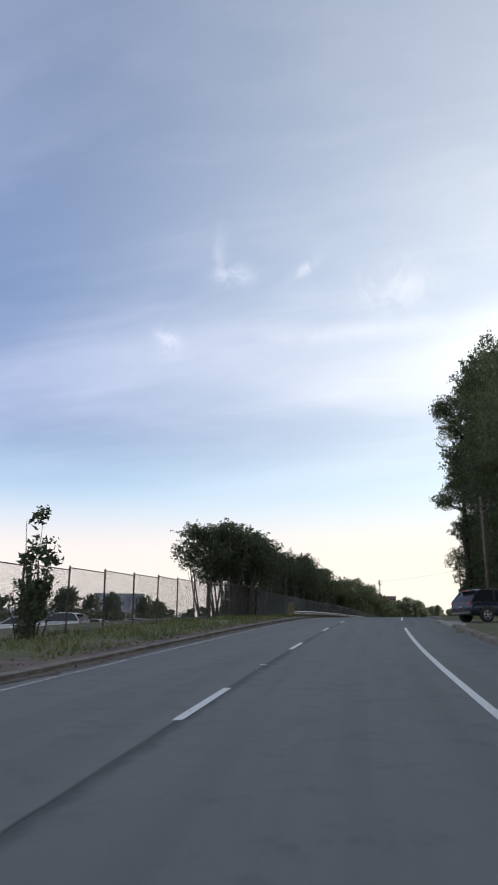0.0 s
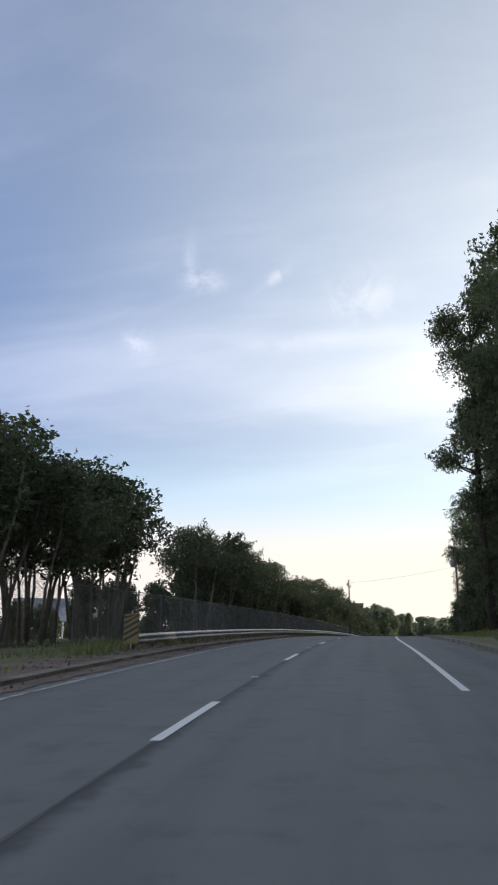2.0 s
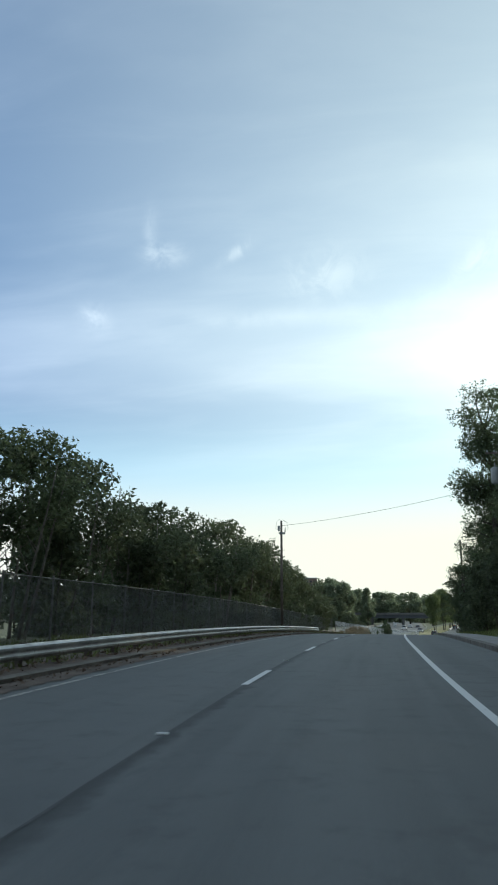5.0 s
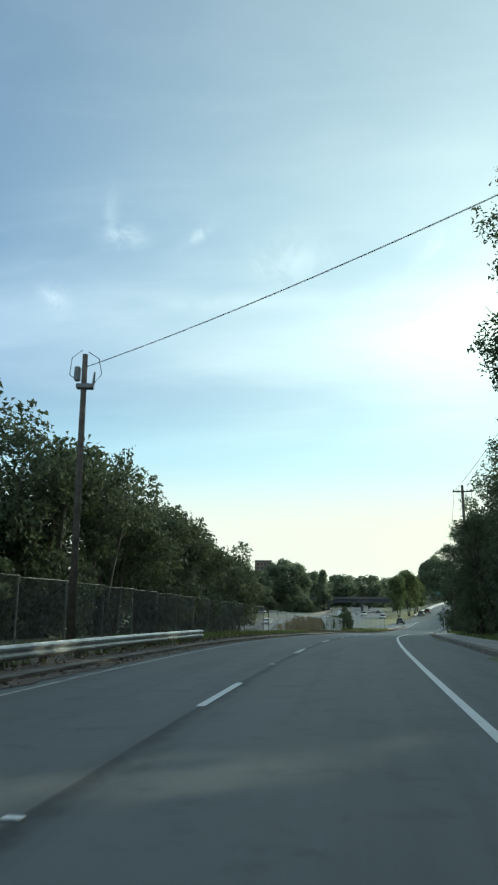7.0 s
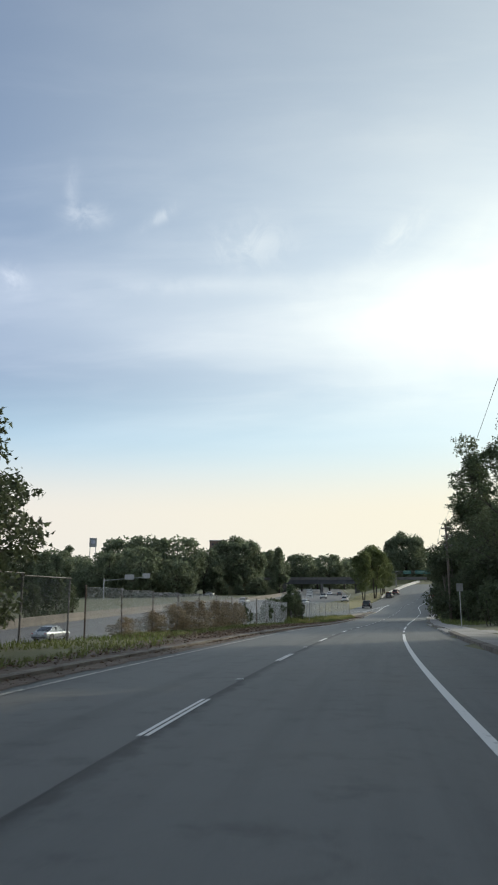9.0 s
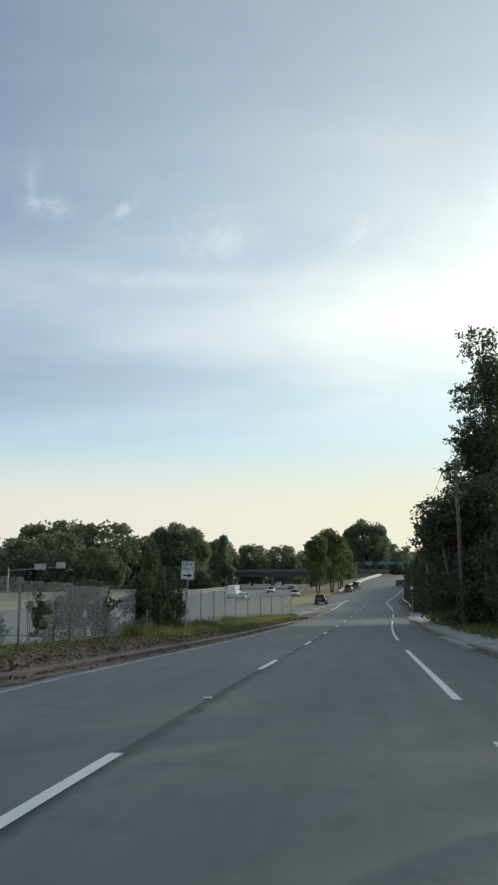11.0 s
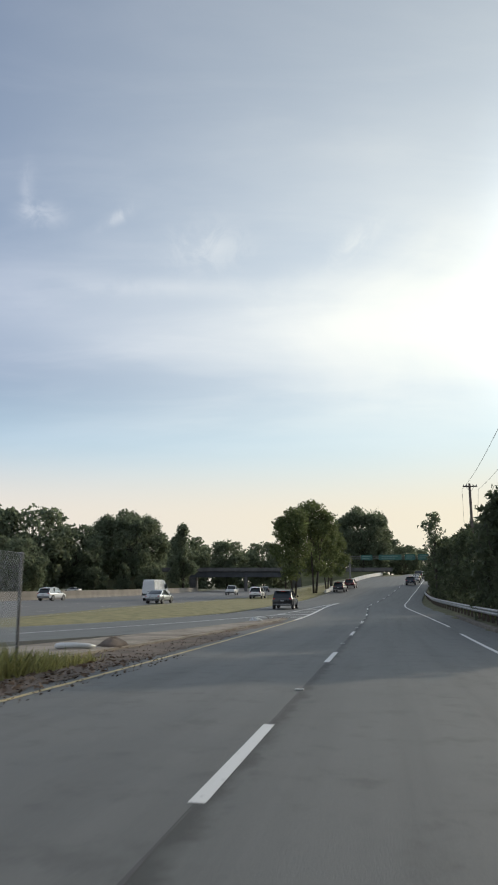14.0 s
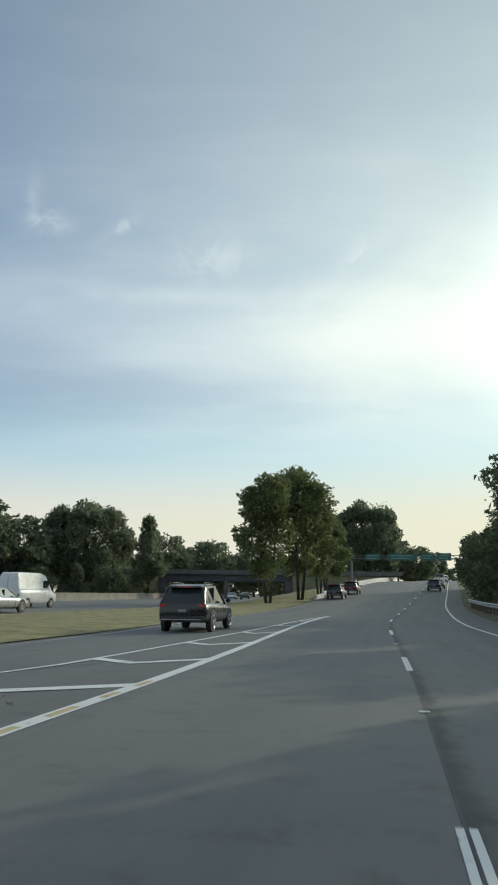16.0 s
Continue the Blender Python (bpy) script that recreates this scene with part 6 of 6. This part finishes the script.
shed = tagged(new("storage_shed"), "low pale metal shed beyond the car park", "shed")
p = on_road(96, -52)
shed.matrix_basis = pose(p.x, p.y, ground_at(p.x, p.y) - 0.1, 0, 0, 14)
part("wall", Shape().box((-6, -2.5, 0), (6, 2.5, 2.8), 0.04).mesh("wall", GREY_PAINT), shed)
part("roof", Shape().put([(-6.2, -2.8, 2.8), (6.2, -2.8, 2.8), (6.2, 0, 3.5), (-6.2, 0, 3.5), (-6.2, 2.8, 2.8), (6.2, 2.8, 2.8)], [(0, 1, 2, 3), (3, 2, 5, 4), (0, 3, 4), (1, 5, 2)]).mesh("roof", GREY_PAINT), shed)
part("door", Shape().box((-1.2, -2.56, 0), (1.2, -2.48, 2.3), 0.02).mesh("door", GREY_PAINT), shed)


# ---- grass, litter ----
def blades(name, label, rows, mat, seed):
    """Blades of grass scattered over strips (s range, q range, number, height)."""
    rng = np.random.default_rng(seed)
    V, F = [], []
    for s0, s1, q0, q1, count, tall in rows:
        s, t = rng.uniform(s0, s1, count), rng.uniform(0, 1, count)
        a = np.array([q0(v) if callable(q0) else q0 for v in s])
        b = np.array([q1(v) if callable(q1) else q1 for v in s])
        q = a + (b - a) * t
        x = np.interp(s, TABLE_S, TABLE[:, 0]) + q * np.interp(s, TABLE_S, AHEAD[:, 1])
        y = np.interp(s, TABLE_S, TABLE[:, 1]) - q * np.interp(s, TABLE_S, AHEAD[:, 0])
        clump = np.array([noise.noise(Vector((u_ * 0.35, w_ * 0.35, seed))) for u_, w_ in zip(x, y)])
        keep = clump > -0.25
        x, y, clump = x[keep], y[keep], clump[keep]
        z = ground_height(x, y) - 0.02
        n = len(x)
        h = tall * rng.uniform(0.4, 1.2, n) * (0.75 + clump)
        ang = rng.uniform(0, 2 * np.pi, n)
        wid = 0.014 + 0.016 * rng.random(n) + tall * 0.008
        lean = rng.normal(0, 0.35, (n, 2)) * h[:, None]
        base = np.c_[x, y, z]
        side = np.c_[np.cos(ang), np.sin(ang), np.zeros(n)] * wid[:, None]
        tip = base + np.c_[lean, h]
        k = len(V) * 0 + sum(len(v) for v in V)
        V.append(np.stack([base - side, base + side, tip], 1).reshape(-1, 3))
        F.append(np.arange(n * 3).reshape(-1, 3) + k)
    me = bpy.data.meshes.new(name)
    me.from_pydata(np.concatenate(V).tolist(), [], np.concatenate(F).tolist())
    me.materials.append(mat)
    return tagged(part(name, me), label, "grass", kind="stuff")


blades("grass", "uneven green grass and weeds along the fence", [(-20, 196, -9.6, -4.4, 34000, 0.24), (196, 238, -8.6, -5.6, 6000, 0.22), (238, 283, -8.6, -5.6, 15000, 0.30), (238, 282, lambda s: np.interp(s, [238, 264, 281], [-8.2, -8.2, -6.8]), lambda s: np.interp(s, [238, 264, 281], [-6.6, -6.2, -5.2]), 15000, 0.6), (246, 276, -6.9, -4.5, 15000, 0.28), (46, 210, 7.9, 11.5, 16000, 0.25), (240, 330, 7.2, 11, 9000, 0.4)], BLADES, 3)
LAWN = material("mown yellowing grass", (0.29, 0.25, 0.105), 0.95, (0.145, 0.132, 0.055), 1.6, 30.0, 1.0, 0.9)
lv, lf, cols = [], [], 7
stations = np.arange(290, 424, 2.0)
for s in stations:
    inner, outer = ramp_left(s) - 0.05, ramp_left(s) - np.interp(s, [290, 330, 420], [6, 14, 12])
    for c in range(cols):
        p = on_road(s, inner + (outer - inner) * c / (cols - 1))
        lv.append((p.x, p.y, max(ground_at(p.x, p.y), FREEWAY_Z - 0.05) + (0.035 if 0 < c < cols - 1 else -0.05)))
for r in range(len(stations) - 1):
    lf += [(r * cols + c, (r + 1) * cols + c, (r + 1) * cols + c + 1, r * cols + c + 1) for c in range(cols - 1)]
tagged(part("lawn", mesh_of("lawn", lv, [f[::-1] for f in lf], LAWN, smooth=True)), "mown yellow-green grass between slip road and freeway", "lawn", kind="structure")
# the second strip, along the fence, has sunlight put into its pale blades
blades("grass", "dry yellow grass by the slip road and pale sunlit grass along the fence", [(296, 420, lambda s: ramp_left(s) - np.interp(s, [296, 330, 420], [6, 14, 12]), lambda s: ramp_left(s) - 0.2, 46000, 0.11), (240, 283, lambda s: np.interp(s, [240, 264, 283], [-8.2, -8.2, -6.6]), lambda s: np.interp(s, [240, 264, 283], [-5.2, -5.2, -4.8]), 24000, 0.42)], BLADES_DRY_SUNLIT, 4)


def litter(name, label, rows, mat, seed, size):
    rng = np.random.default_rng(seed)
    V, F = [], []
    for s0, s1, q0, q1, count in rows:
        for k in range(count):
            s, q = rng.uniform(s0, s1), rng.uniform(q0, q1)
            p = on_road(s, q)
            c = Vector((p.x, p.y, max(ground_at(p.x, p.y), p.z) + 0.03))
            a = Vector(rng.normal(size=3) * np.array([1, 1, 0.35])).normalized() * size * rng.uniform(0.4, 1.4)
            b = Vector(rng.normal(size=3) * np.array([1, 1, 0.35])).normalized() * size * rng.uniform(0.3, 0.8)
            n = len(V)
            V += [c - a, c - b, c + a, c + b + Vector((0, 0, size * 0.3))]
            F += [(n, n + 1, n + 2), (n, n + 2, n + 3)]
    return tagged(part(name, mesh_of(name, V, F, mat)), label, "litter", kind="stuff")


litter("leaf_litter", "reddish brown dead leaves and twigs heaped along the kerb", [(198, 236, -7.4, -3.7, 7500), (150, 198, -5.0, -3.7, 900), (60, 150, -4.6, -3.5, 1800), (-20, 60, -4.9, -3.9, 400), (236, 284, -5.4, -3.8, 1800)], DEBRIS, 8, 0.065)
litter("soil_clods", "clods of brown soil and grit washed over the kerb", [(-10, 150, -4.5, -3.35, 3400), (150, 285, -4.7, -3.3, 5600), (262, 296, -6.4, -4.0, 1600)], SOIL, 27, 0.032)
wrap = Shape()
litter("rubble", "broken concrete bits and gravel on the island tip", [(308, 315, -5.9, -4.7, 260), (296, 308, -5.6, -4.9, 160), (274, 296, -7.4, -5.4, 420)], DEBRIS, 17, 0.035)
rng = np.random.default_rng(5)
folds = [[Vector((0.36 * math.cos(a) * r * rng.uniform(.72, 1.25), 0.24 * math.sin(a) * r * rng.uniform(.72, 1.25), h * rng.uniform(.45, 1.4) + 0.008)) for a in np.linspace(0, 2 * math.pi, 27)[:-1]]
         for r, h in ((1, 0.005), (0.96, 0.05), (0.84, 0.10), (0.66, 0.13), (0.48, 0.15), (0.28, 0.14), (0.1, 0.12))]
wrap.loft(folds)
bag = tagged(part("plastic_wrap", wrap.mesh("plastic_wrap", WHITE_SIGN)), "crumpled whitish plastic sheet on the traffic island", "litter")
bag.matrix_basis = pose(*on_road(306.5, -5.55, 0.13), 0, 0, 30)
bent = [(-0.5, 0.2, 0.03), (-0.5, 0.04, 0.06), (-0.42, -0.06, 0.08), (-0.1, -0.1, 0.085), (0.25, -0.08, 0.06), (0.45, 0.0, 0.03)]
bumper = tagged(part("bumper", Shape().tube(bent, [0.05, 0.075, 0.08, 0.075, 0.07, 0.04], 8).mesh("bumper", WHITE_SIGN, True)), "broken white plastic bumper lying in the dirt", "debris")
bumper.matrix_basis = pose(*on_road(285.5, -6.5, 0.10), 4, 0, 20)
heap_rings = [[Vector((0.95 * math.cos(a) * r * rng.uniform(.85, 1.1), 0.42 * math.sin(a) * r * rng.uniform(.85, 1.1), h * rng.uniform(.8, 1.2))) for a in np.linspace(0, 2 * math.pi, 19)[:-1]]
              for r, h in ((1, -0.03), (0.8, 0.06), (0.55, 0.13), (0.3, 0.17), (0.08, 0.18))]
mound = tagged(part("dirt_mound", Shape().loft(heap_rings).mesh("dirt_mound", SOIL, True)), "low heap of dark soil beside the broken bumper", "mound")
mound.matrix_basis = pose(*on_road(287.2, -6.2, 0.10), 0, 0, 95)
twigs = tagged(new("broken_branches"), "broken grey branches lying on the island tip", "branches")
twigs.matrix_basis = pose(*on_road(311.0, -4.9, 0.13), 0, 0, 10)
for k in range(9):
    a = Vector((rng.uniform(-0.8, 0.8), rng.uniform(-0.3, 0.3), 0.03))
    part("branch", Shape().tube([a, a + Vector((rng.uniform(-0.4, 0.4), rng.uniform(-0.25, 0.25), rng.uniform(0.02, 0.12)))], [0.016, 0.007], 5).mesh("branch", BARK_PALE), twigs)
